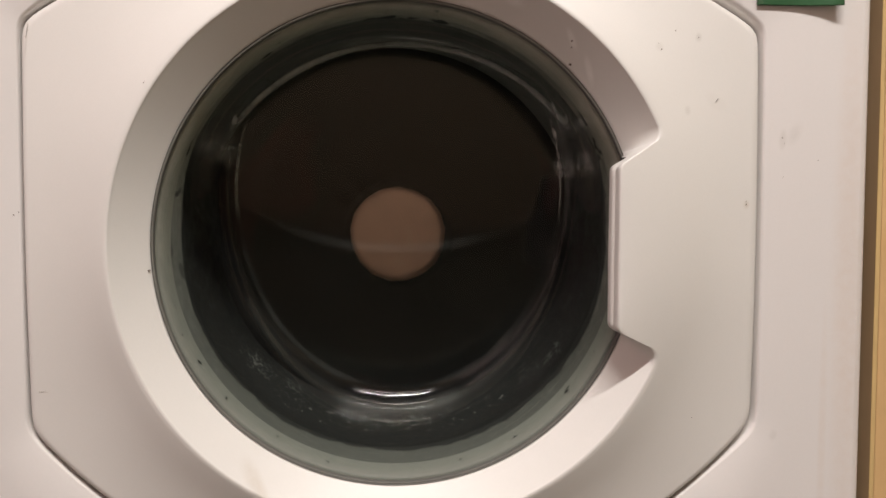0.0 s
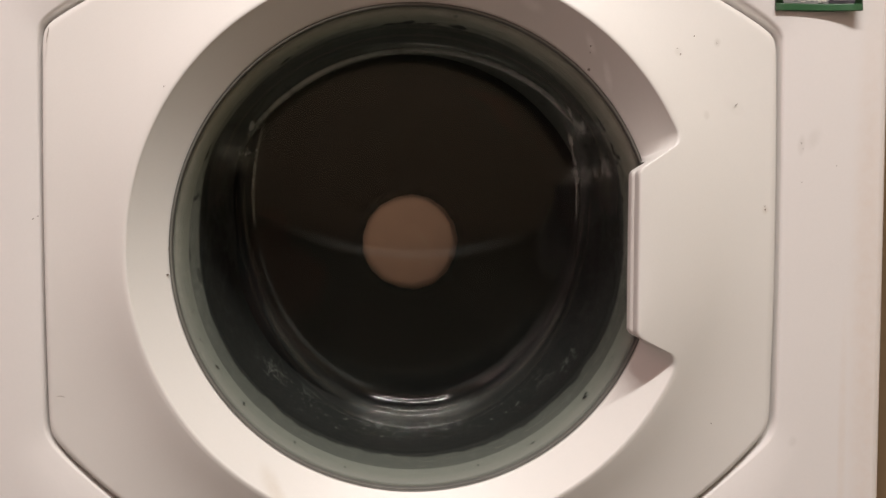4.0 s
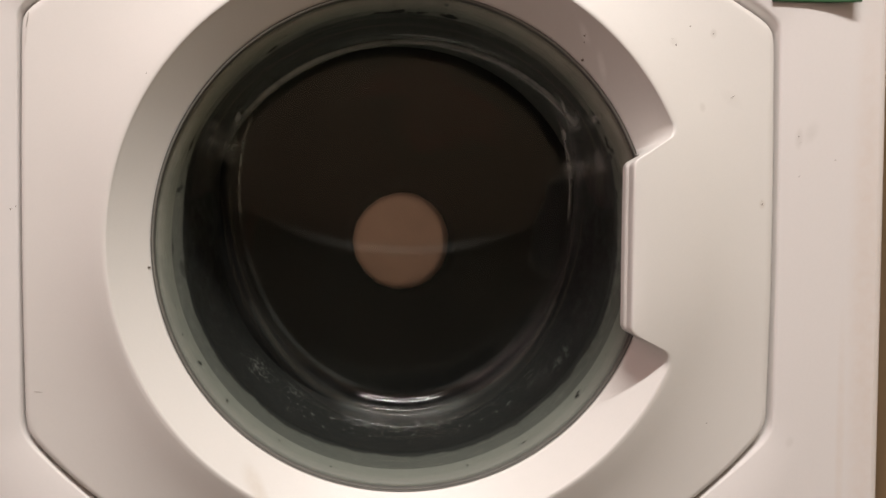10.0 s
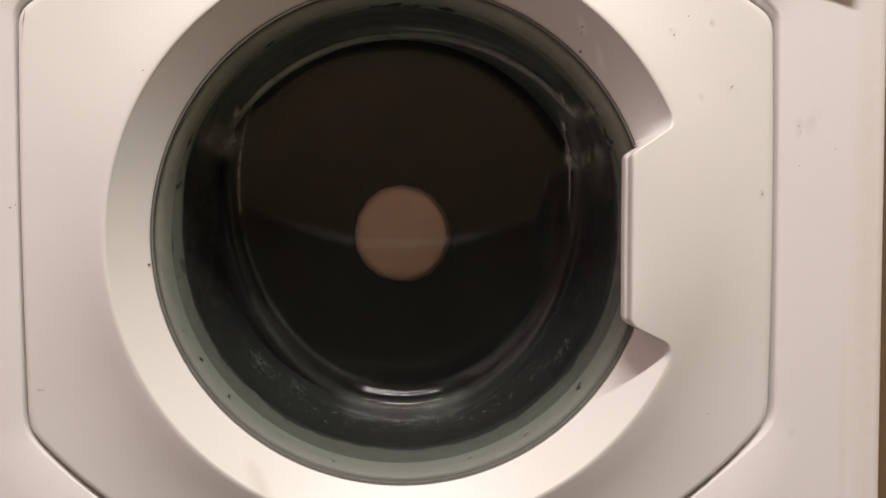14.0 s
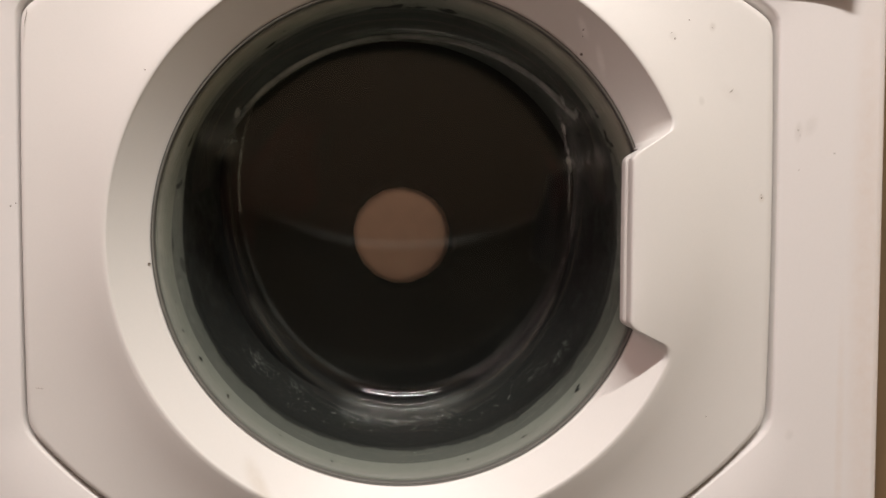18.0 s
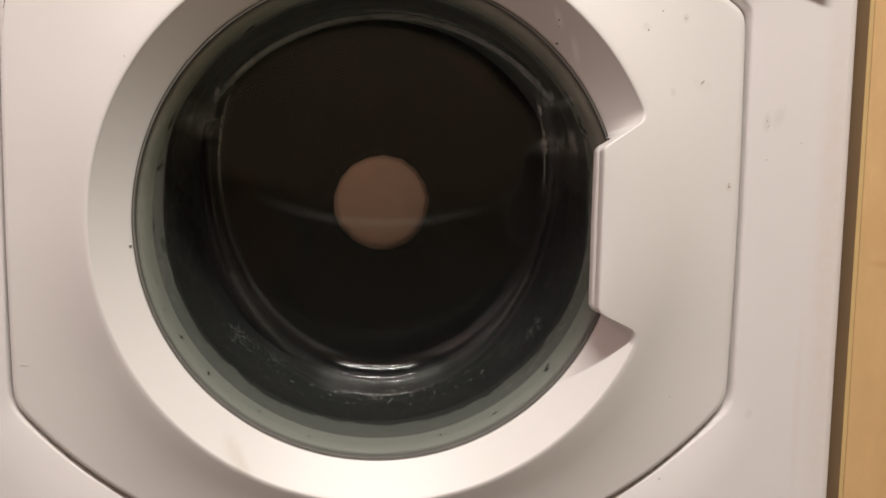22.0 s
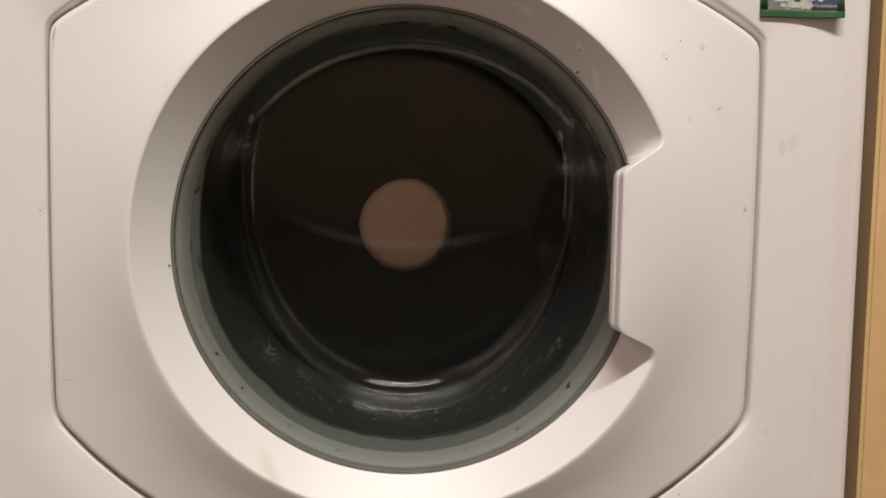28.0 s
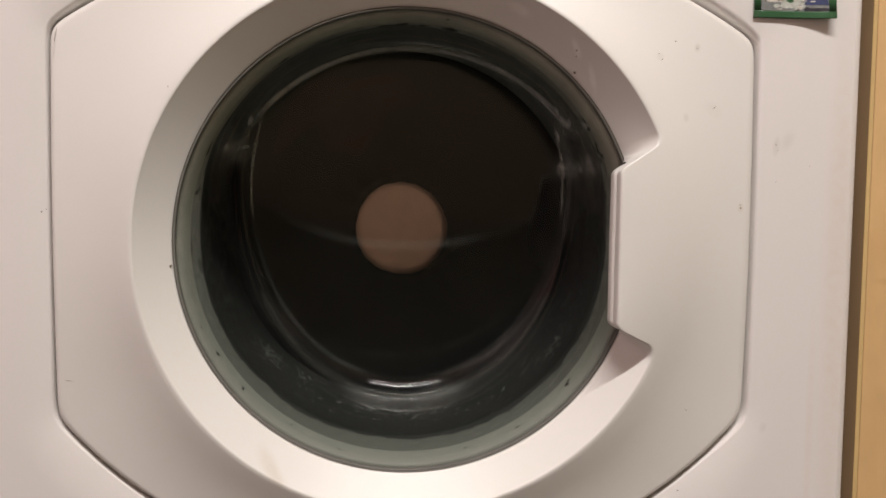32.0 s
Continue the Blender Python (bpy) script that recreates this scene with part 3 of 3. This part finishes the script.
def gasket():
    def fold(r, y):
        """A ring of the gasket; deeper in it widens upwards to clear the bowl, and draws in below behind it."""
        deep = max(0.0, min(1.0, (y - 0.022) / 0.078, 0.20 + max(0.0, 0.138 - y) / 0.050))
        row = circle(r, y, 288, CX, CZ)
        # the grime and the painted shade reach unevenly up the fold
        waver = max(0.0, min((y - 0.0275) / 0.0165, (0.060 - y) / 0.016))
        for v in row:
            q = Vector(((v.x - CX) / r * 5, (v.z - CZ) / r * 5, 3.0))
            v.y += waver * (0.35 + 0.5 * max(0.0, (CZ - v.z) / r)) * (0.009 * noise.noise(q) + 0.006 * noise.noise(q * 4) + 0.003 * noise.noise(q * 11))
            up = min(1.0, max(0.0, (v.z - CZ) / r / 0.5))
            rise = up * up * (3 - 2 * up)
            wide = 1 + 0.145 * deep * rise - 0.06 * (1 - rise) * max(0.0, min(1.0, (y - 0.104) / 0.034))
            v.x, v.z = CX + (v.x - CX) * wide, CZ + (v.z - CZ) * wide
        return row

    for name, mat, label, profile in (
            ("gasket_lip", GASKET, "grey rubber door gasket, damp and dirty, painted paler above", ((0.170, 0.016), (0.1548, 0.0120), (0.1525, 0.0135), (0.1490, 0.022), (0.1478, 0.0265))),
            ("gasket_fold", GASKET_FOLD, "grimy grey fold of the gasket with painted shade", ((0.1478, 0.0265), (0.1475, 0.0275), (0.1463, 0.031), (0.1448, 0.036), (0.1442, 0.044))),
            ("gasket_groove", GASKET_GROOVE, "dirty wet groove of the gasket with painted shade", ((0.1442, 0.044), (0.1446, 0.052), (0.1460, 0.060))),
            ("gasket_bellows", GASKET_DARK, "folded inside of the gasket, darkened with painted shade",
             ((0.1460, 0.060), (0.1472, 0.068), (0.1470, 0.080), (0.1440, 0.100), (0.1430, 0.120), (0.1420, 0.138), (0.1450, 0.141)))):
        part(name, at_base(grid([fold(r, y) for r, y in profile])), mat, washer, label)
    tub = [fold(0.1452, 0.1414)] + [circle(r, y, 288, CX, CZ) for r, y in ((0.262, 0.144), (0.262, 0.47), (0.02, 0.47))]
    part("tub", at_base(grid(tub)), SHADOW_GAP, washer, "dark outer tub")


def drum():
    """The spinning steel drum, round its own axis."""
    shell = [circle(r, y, 96) for r, y in ((0.178, 0.158), (0.180, 0.150), (0.236, 0.150), (0.240, 0.156), (0.240, 0.425), (0.232, 0.432), (0.12, 0.430), (0.06, 0.4240), (0.045, 0.4238), (0.03, 0.4237), (0.0002, 0.4237))]
    ob = part("drum", grid(shell), STEEL, washer, "spinning brushed steel drum")
    ob.matrix_basis = pose(DX, -0.28, DZ)
    return ob


def laundry():
    """A dark load flung out against the drum, with a hole in its middle through which the drum's back shows."""
    rows = []
    for k in range(29):
        f = k / 28
        y = 0.160 + 0.235 * f ** 0.75
        r = 0.215 - (0.215 - 0.0500) * f ** 1.6
        row = []
        for i in range(192):
            a = 2 * math.pi * i / 192
            q = Vector((math.cos(a) * 2.2, math.sin(a) * 2.2, y * 16))
            swell = 0.016 * noise.noise(q) * math.sin(math.pi * min(1, f * 1.15)) + 0.0035 * noise.noise(q * 4) * (1 - f)
            edge = (0.0016 * noise.noise(Vector((math.cos(a) * 1.3, math.sin(a) * 1.3, 7))) + 0.0006 * math.sin(17 * a)) * f ** 6
            rr = r + swell + edge
            row.append(Vector((rr * math.cos(a), y, rr * math.sin(a))))
        rows.append(row)
    rows.append([Vector((v.x * 1.25, 0.405, v.z * 1.25)) for v in rows[-1]])
    rows.append([Vector((v.x, 0.412, v.z)) for v in circle(0.225, 0, 192)])
    rows.append(circle(0.234, 0.400, 192)), rows.append(circle(0.234, 0.165, 192)), rows.append(list(rows[0]))
    ob = part("laundry", grid(rows), CLOTH)
    ob.matrix_basis = pose(DX, 0, DZ)
    return tagged(ob, "dark wet laundry flung against the spinning drum wall", "laundry", kind="stuff")


door_body = door()
glass_bowl = bowl(door_body)
cabinet()
gasket()
DRUM = drum()
LAUNDRY = laundry()


# ---------------------------------------------------------------- wooden cabinet beside the machine
def wooden_cabinet():
    x, y = 0.3187, 0.012
    base = thing("kitchen_cabinet", (0.61, 0.28, 0), "pale wooden kitchen cabinet with a thin yellow edge beside the machine", "cabinet")

    def place(bm):
        bmesh.ops.translate(bm, verts=bm.verts[:], vec=(-0.61, -0.28, 0))
        return bm

    part("carcass", place(block((x + 0.002, y + 0.022, 0.0), (0.905, 0.56, 0.87), 0.001)), WOOD_SIDE, base, "darker wooden carcass", smooth=False)
    part("door", place(block((x + 0.0035, y, 0.10), (0.905, y + 0.019, 0.865), 0.0008)), WOOD, base, "pale beech-coloured door", smooth=False)
    part("side_strip", place(block((x + 0.0004, y + 0.0008, 0.10), (x + 0.003, y + 0.019, 0.865))), WOOD_SIDE, base, "darker cut edge", smooth=False)
    part("edge_strip", place(block((x, y - 0.0002, 0.10), (x + 0.003, y + 0.0006, 0.865), 0.0002)), WOOD_EDGE, base, "thin yellow edge strip", smooth=False)


wooden_cabinet()


# ---------------------------------------------------------------- magnets
def magnet(name, x0, z0, w, h, mat, label, curl=0.0058):
    """A flat magnet whose lower edge may curl a little off the machine."""
    ob = thing(name, (x0 + w / 2, FRONT, z0), label, "magnet", "magnets on the machine")

    def sheet(a0, a1, b0, b1, lift, thick):
        front, back = [], []
        for j in range(9):
            v = b0 + (b1 - b0) * j / 8
            low = (1 - v / h) ** 2
            row = [Vector((a0 + (a1 - a0) * i / 8 - w / 2, -0.0010 - low * (0.0004 + curl * ((a0 + (a1 - a0) * i / 8) / w) ** 3) - lift, v)) for i in range(9)]
            front.append(row)
            back.append([p + Vector((0, thick, 0)) for p in row])
        bm = bmesh.new()
        f = [[bm.verts.new(p) for p in r] for r in front]
        b = [[bm.verts.new(p) for p in r] for r in back]
        for j in range(8):
            for i in range(8):
                bm.faces.new((f[j][i], f[j][i + 1], f[j + 1][i + 1], f[j + 1][i]))
                bm.faces.new((b[j][i], b[j + 1][i], b[j + 1][i + 1], b[j][i + 1]))
        for i in range(8):
            bm.faces.new((f[0][i], b[0][i], b[0][i + 1], f[0][i + 1])), bm.faces.new((f[8][i], f[8][i + 1], b[8][i + 1], b[8][i]))
            bm.faces.new((f[i][0], f[i + 1][0], b[i + 1][0], b[i][0])), bm.faces.new((f[i][8], b[i][8], b[i + 1][8], f[i + 1][8]))
        return bm

    part("backing", sheet(0, w, 0, h, 0.0, 0.001), mat, ob)
    e = 0.0045
    for a0, a1, b0, b1 in ((0, w, 0, e), (0, w, h - e, h), (0, e, e, h - e), (w - e, w, e, h - e)):
        part("border", sheet(a0, a1, b0, b1, 0.0008, 0.0009), mat, ob)
    return ob, sheet


def souvenir():
    w = 0.0556
    ob, sheet = magnet("fridge_magnet", 0.2281, 0.5878, w, 0.08, GREEN, "green-framed souvenir magnet with small town pictures, lower edge curled")
    paint = lambda name, c: material(name, [0.75 * v for v in c], 0.35, vary=0.25, scale=350, fine=0.2, fine_scale=1500)
    water, pale, white = paint("print_water", (0.27, 0.30, 0.31)), paint("print_sky", (0.62, 0.64, 0.58)), paint("print_white", (0.86, 0.82, 0.74))
    blue, leaf, orange = paint("print_blue", (0.07, 0.085, 0.19)), paint("print_leaf", (0.035, 0.13, 0.05)), paint("print_orange", (0.45, 0.17, 0.06))
    lime, stone, grey = paint("print_lime", (0.27, 0.30, 0.10)), paint("print_stone", (0.42, 0.36, 0.29)), paint("print_grey", (0.30, 0.31, 0.30))
    dark, rose = paint("print_dark", (0.05, 0.045, 0.06)), paint("print_rose", (0.38, 0.25, 0.21))
    picture = part("picture", sheet(0.0045, w - 0.0045, 0.0045, 0.0755, 0.0004, 0.0003), water, ob, "glossy printed picture of a river town")
    rng = random.Random(11)

    def surface(x, z, lift):
        low = (1 - z / 0.08) ** 2
        return Vector((x - w / 2, -0.0010 - low * (0.0004 + 0.0058 * (x / w) ** 3) - lift, z))

    def patch(form, a0, a1, b0, b1, lift):
        """A printed shape: a round clump, a gabled house or a crooked field."""
        cx, cz, hx, hz = (a0 + a1) / 2, (b0 + b1) / 2, (a1 - a0) / 2, (b1 - b0) / 2
        n = 20
        rim = []
        for i in range(n):
            a = 2 * math.pi * (i + 0.5) / n
            if form == "clump":
                f = rng.uniform(0.78, 1.12)
                u, v = f * math.cos(a), f * math.sin(a)
            else:
                q = max(abs(math.cos(a)), abs(math.sin(a)))
                u, v = math.cos(a) / q, math.sin(a) / q
                if form == "gable" and v > 0.2:
                    v = 0.25 + 0.75 * (1 - abs(u)) + rng.uniform(-0.05, 0.05)
                else:
                    u, v = u * rng.uniform(0.93, 1.05), v * rng.uniform(0.93, 1.05)
            rim.append((u, v))
        bm = bmesh.new()
        rings = [[bm.verts.new(surface(cx + hx * u * s, cz + hz * v * s, lift)) for u, v in rim] for s in (1.0, 0.66, 0.33)]
        middle = bm.verts.new(surface(cx, cz, lift))
        under = [bm.verts.new(surface(cx + hx * u, cz + hz * v, lift - 0.00002)) for u, v in rim]
        for i in range(n):
            j = (i + 1) % n
            bm.faces.new((under[i], under[j], rings[0][j], rings[0][i]))
            for p, q in zip(rings, rings[1:]):
                bm.faces.new((p[i], p[j], q[j], q[i]))
            bm.faces.new((rings[2][i], rings[2][j], middle))
        return bm

    k = 0
    # shapes in thousandths of the magnet's width: left, right, bottom, top
    for name, form, mat, a0, a1, b0, b1 in (
            ("sky", "field", pale, 78, 922, 1000, 1270), ("quay", "field", grey, 85, 520, 85, 215), ("river", "field", grey, 560, 915, 85, 190), ("mist", "field", pale, 330, 640, 120, 420),
            ("tree", "clump", lime, 330, 600, 605, 760), ("tree", "clump", leaf, 120, 330, 620, 800), ("boat_hull", "field", blue, 140, 640, 505, 585),
            ("boat_cabin", "field", white, 185, 450, 560, 605), ("boat_mast", "field", white, 300, 312, 600, 720), ("bush", "clump", leaf, 100, 330, 380, 500),
            ("bush", "clump", lime, 85, 215, 215, 345), ("bush", "clump", leaf, 320, 560, 385, 490), ("house", "gable", white, 150, 340, 190, 400), ("house", "gable", rose, 225, 330, 255, 380),
            ("house", "gable", white, 345, 500, 220, 340), ("house", "gable", rose, 350, 460, 270, 360), ("roof", "field", rose, 180, 300, 375, 400), ("tree", "clump", orange, 410, 525, 340, 430),
            ("tree", "clump", leaf, 480, 575, 270, 390), ("bush", "clump", leaf, 400, 490, 185, 235), ("path", "field", pale, 505, 540, 95, 260), ("bush", "clump", leaf, 535, 640, 300, 350),
            ("wall", "field", stone, 630, 905, 285, 330), ("tower", "field", stone, 660, 880, 320, 545), ("tower_roof", "field", dark, 650, 890, 540, 585),
            ("tower_window", "field", dark, 755, 790, 440, 520), ("tower_window", "field", rose, 740, 800, 350, 385), ("tower_window", "field", dark, 690, 715, 430, 480),
            ("bush", "clump", lime, 870, 925, 345, 530), ("shade", "field", dark, 640, 900, 255, 285), ("bridge", "gable", blue, 620, 905, 160, 260), ("bank", "field", dark, 620, 915, 90, 125),
            ("boat", "clump", white, 540, 600, 100, 160), ("house", "gable", stone, 110, 300, 860, 1030), ("house", "gable", white, 380, 620, 880, 1110),
            ("tree", "clump", leaf, 700, 900, 820, 1010), ("foam", "clump", pale, 230, 330, 120, 165), ("foam", "clump", white, 690, 760, 195, 215)):
        k += 1
        part(name, patch(form, a0 * w / 1000, a1 * w / 1000, b0 * w / 1000, b1 * w / 1000, 0.00048 + 0.000007 * k), mat, picture, smooth=False)
    # small dabs of the print: foliage, roofs, ripples and lights
    for name, mats, count, left, right, bottom, top, wide, high in (
            ("leaves", (leaf, dark, lime), 22, 90, 610, 330, 520, 26, 18), ("leaves", (leaf, lime, dark), 12, 600, 915, 520, 640, 30, 20), ("ripple", (white, water, dark), 18, 90, 905, 92, 250, 44, 8),
            ("roof_light", (rose, dark, white), 16, 160, 500, 220, 390, 20, 15), ("stone_course", (dark, white, rose), 12, 660, 880, 330, 530, 22, 9),
            ("boat_rail", (white, dark), 10, 150, 620, 520, 600, 34, 7)):
        for _ in range(count):
            k += 1
            a, b = rng.uniform(left, right), rng.uniform(bottom, top)
            u, v = wide * rng.uniform(0.4, 1.0), high * rng.uniform(0.4, 1.0)
            part(name, patch("clump", (a - u) * w / 1000, (a + u) * w / 1000, (b - v) * w / 1000, (b + v) * w / 1000, 0.00048 + 0.000003 * k + 0.00012), rng.choice(mats), picture, smooth=False)
    return ob


souvenir()
magnet("fridge_magnet", -0.262, 0.5968, 0.064, 0.06, DARK_RED, "dark red magnet on the machine's front", 0.0)


# ---------------------------------------------------------------- marks, dirt and lint
def surface_depth(x, z):
    """How deep the machine's front lies at a place, from the door's ring outwards."""
    a, r = math.atan2(z - CZ, x - CX), math.hypot(x - CX, z - CZ)
    e, o = inner_edge(a), outline(a)
    if r > o:
        return FRONT
    if r > e + 0.001:
        near = sorted(((p.x - x) ** 2 + (p.z - z) ** 2 + 1e-9, p.y) for p in FACE)[:4]
        return sum(h / d for d, h in near) / sum(1 / d for d, h in near)
    top = edge_height(a) + 0.0011
    return top + (0.006 - top) * min(1.0, (e - r) / 0.0211)


def blob(x, z, wide, high, turn=0.0, seed=0, thick=0.00025, corners=11):
    """A thin uneven patch that lies on the front."""
    d = 0.0006
    slope_x = (surface_depth(x + d, z) - surface_depth(x - d, z)) / (2 * d)
    slope_z = (surface_depth(x, z + d) - surface_depth(x, z - d)) / (2 * d)
    y = surface_depth(x, z)
    bm = bmesh.new()
    ring = []
    for i in range(corners):
        a = 2 * math.pi * i / corners
        f = 0.75 + 0.5 * noise.noise(Vector((math.cos(a) * 1.7, math.sin(a) * 1.7, seed * 3.1)))
        u, v = wide / 2 * f * math.cos(a), high / 2 * f * math.sin(a)
        u, v = u * math.cos(turn) - v * math.sin(turn), u * math.sin(turn) + v * math.cos(turn)
        ring.append(Vector((x + u, y + slope_x * u + slope_z * v, z + v)))
    lift = Vector((slope_x, -1, slope_z)).normalized() * thick
    bm.faces.new([bm.verts.new(p + lift) for p in ring])
    low = [bm.verts.new(p - lift) for p in ring]
    bm.verts.ensure_lookup_table()
    for i in range(corners):
        j = (i + 1) % corners
        bm.faces.new((bm.verts[i], low[i], low[j], bm.verts[j]))
    bmesh.ops.recalc_face_normals(bm, faces=bm.faces[:])
    return bm


def marks():
    front = next(o for o in washer.children if o.name.startswith("front_panel"))
    chips = ((door_body, 0.1043, 0.5606, 1.6, 1.4), (door_body, 0.1045, 0.5570, 0.9, 0.8), (door_body, 0.1053, 0.5473, 2.2, 2.6), (door_body, 0.1722, 0.5690, 1.3, 1.2), (door_body, 0.1597, 0.5600, 0.7, 0.7), (door_body, 0.1880, 0.5652, 0.9, 1.3),
             (door_body, 0.1618, 0.5563, 1.6, 1.4), (door_body, 0.2223, 0.4585, 1.3, 1.8), (door_body, 0.2220, 0.4605, 0.8, 0.8), (front, 0.2487, 0.4767, 0.9, 0.9), (door_body, -0.1568, 0.5294, 1.0, 1.0), (front, -0.2404, 0.4497, 1.4, 1.3),
             (front, -0.2375, 0.4514, 1.1, 1.0), (door_body, -0.1586, 0.4322, 1.2, 1.8), (door_body, -0.1594, 0.4154, 1.6, 2.0), (front, 0.1857, 0.2608, 1.8, 1.3),
             (front, 0.2724, 0.4878, 1.0, 1.2), (front, 0.2478, 0.5022, 0.6, 2.0), (front, 0.2492, 0.4985, 0.6, 0.9), (door_body, 0.1881, 0.3191, 0.9, 0.9))
    for k, (owner, x, z, w, h) in enumerate(chips):
        part("speck", at_base(blob(x, z, w / 1250, h / 1250, 0.4 * k, k)), SPECK, owner, smooth=False)
    for x, z, wide, high, turn in ((-0.2235, 0.3400, 0.0080, 0.00028, -0.10), (-0.2306, 0.5625, 0.0005, 0.0130, -0.16), (0.2010, 0.5260, 0.0060, 0.0003, 0.60)):
        part("scratch", at_base(blob(x, z, wide, high, turn, 5, 0.00012, 17)), SPECK, door_body, smooth=False)


def lint():
    """Flecks of lint, drips and dark dirt behind the glass, on the gasket's lower half."""
    rng = random.Random(5)
    pale = material("wet_lint", (0.22, 0.22, 0.20), 0.5, vary=0.3, scale=300)
    gasket = next(o for o in washer.children if o.name.startswith("gasket_bellows"))
    lip = next(o for o in washer.children if o.name.startswith("gasket_lip"))

    def fleck(bm, a, y, r, size, stretch):
        if y > 0.104:
            r = (r - 0.0006) * (1 - 0.06 * min(1.0, (y - 0.104) / 0.034))
        c = Vector((CX + r * math.cos(a), y, CZ + r * math.sin(a)))
        ups, along = Vector((-math.cos(a), 0, -math.sin(a))), Vector((-math.sin(a), 0, math.cos(a)))
        deep = Vector((0, 1, 0))
        q = rng.uniform(0, 3.14)
        u, v = along * math.cos(q) + deep * math.sin(q), deep * math.cos(q) - along * math.sin(q)
        ring = [c + u * size * stretch * math.cos(t) * rng.uniform(0.7, 1.2) + v * size * math.sin(t) * rng.uniform(0.7, 1.2) for t in [k * math.pi / 3 for k in range(6)]]
        base = [bm.verts.new(p) for p in ring]
        tip = bm.verts.new(c + ups * size * 0.7)
        for k in range(6):
            bm.faces.new((base[k], base[(k + 1) % 6], tip))

    bm = bmesh.new()
    for k in range(150):
        a = math.radians(rng.gauss(272, 30))
        fleck(bm, a, rng.uniform(0.080, 0.130), 0.1432, rng.choice((0.0002, 0.0002, 0.0003, 0.0003, 0.0004, 0.0007)), rng.uniform(1, 2.5))
    # matted fibres at two places low on the sides
    for centre, spread, deep, count in ((222.5, 3.2, 0.116, 120), (236.0, 2.6, 0.120, 40), (324.0, 2.6, 0.085, 60), (313.0, 3.0, 0.105, 34)):
        for k in range(count):
            fleck(bm, math.radians(rng.gauss(centre, spread)), rng.gauss(deep, 0.007), 0.1432, rng.uniform(0.00016, 0.00034), rng.uniform(2, 8))
    tagged(part("lint", at_base(bm), pale, gasket, "pale wet lint and drips", smooth=False), kind="stuff")
    # dried drips and crumbs along the lowest edge of the bowl
    bm = bmesh.new()
    for k in range(46):
        a = math.radians(rng.gauss(271, 5.5))
        fleck(bm, a, rng.uniform(0.078, 0.090), 0.1330 + 0.0015 * math.sin(31 * a), rng.choice((0.0002, 0.0003, 0.0004, 0.0006)), rng.uniform(1.5, 5))
    tagged(part("residue", at_base(bm), pale, glass_bowl, "pale dried drips", smooth=False), kind="stuff")
    for a, y, size in ((196.0, 0.0195, 0.0006), (203.0, 0.0165, 0.0008), (211.0, 0.019, 0.0011), (222.0, 0.0185, 0.0012), (238.0, 0.0205, 0.0008), (252.0, 0.0175, 0.0007), (286.0, 0.0200, 0.0008),
                       (301.0, 0.0180, 0.0009), (318.5, 0.0195, 0.0015), (319.5, 0.0210, 0.0010), (331.0, 0.0200, 0.0006)):
        bm = bmesh.new()
        fleck(bm, math.radians(a), y, 0.1522 - (y - 0.0135) * 0.41, size, 2.2)
        part("dirt", at_base(bm), GRIME, lip, smooth=False)


marks()
lint()


# ---------------------------------------------------------------- the lamp overhead
def ceiling_lamp():
    ob = thing("ceiling_lamp", (LAMP_AT.x, LAMP_AT.y, 2.5), "long ceiling lamp with a glowing tube", "lamp")
    part("housing", block((-LAMP_LONG / 2 - 0.04, -0.11, -0.07), (LAMP_LONG / 2 + 0.04, 0.11, 0.0), 0.008), PLASTIC, ob)
    tube = [[Vector((x, r * math.cos(k * math.pi / 8), -0.095 + r * math.sin(k * math.pi / 8))) for k in range(16)]
            for x, r in ((-LAMP_LONG / 2, 0.002), (-LAMP_LONG / 2, 0.013), (LAMP_LONG / 2, 0.013), (LAMP_LONG / 2, 0.002))]
    part("tube", grid(tube), glowing("glowing_tube", (1.0, 0.96, 0.91), 6.0), ob)
    for side in (-1, 1):
        part("end_cap", block((side * LAMP_LONG / 2 - 0.015, -0.018, -0.115), (side * LAMP_LONG / 2 + 0.015, 0.018, -0.068), 0.004), PLASTIC, ob)


ceiling_lamp()


# ---------------------------------------------------------------- what moves
def motions():
    steps = [i / 10 for i in range(321)]
    walk(DRUM, [(t, pose(DX, -0.28, DZ, 0, 800 * t, 0)) for t in steps])
    walk(LAUNDRY, [(t, pose(DX, 0, DZ, 0, 800 * t, 0)) for t in steps])


motions()
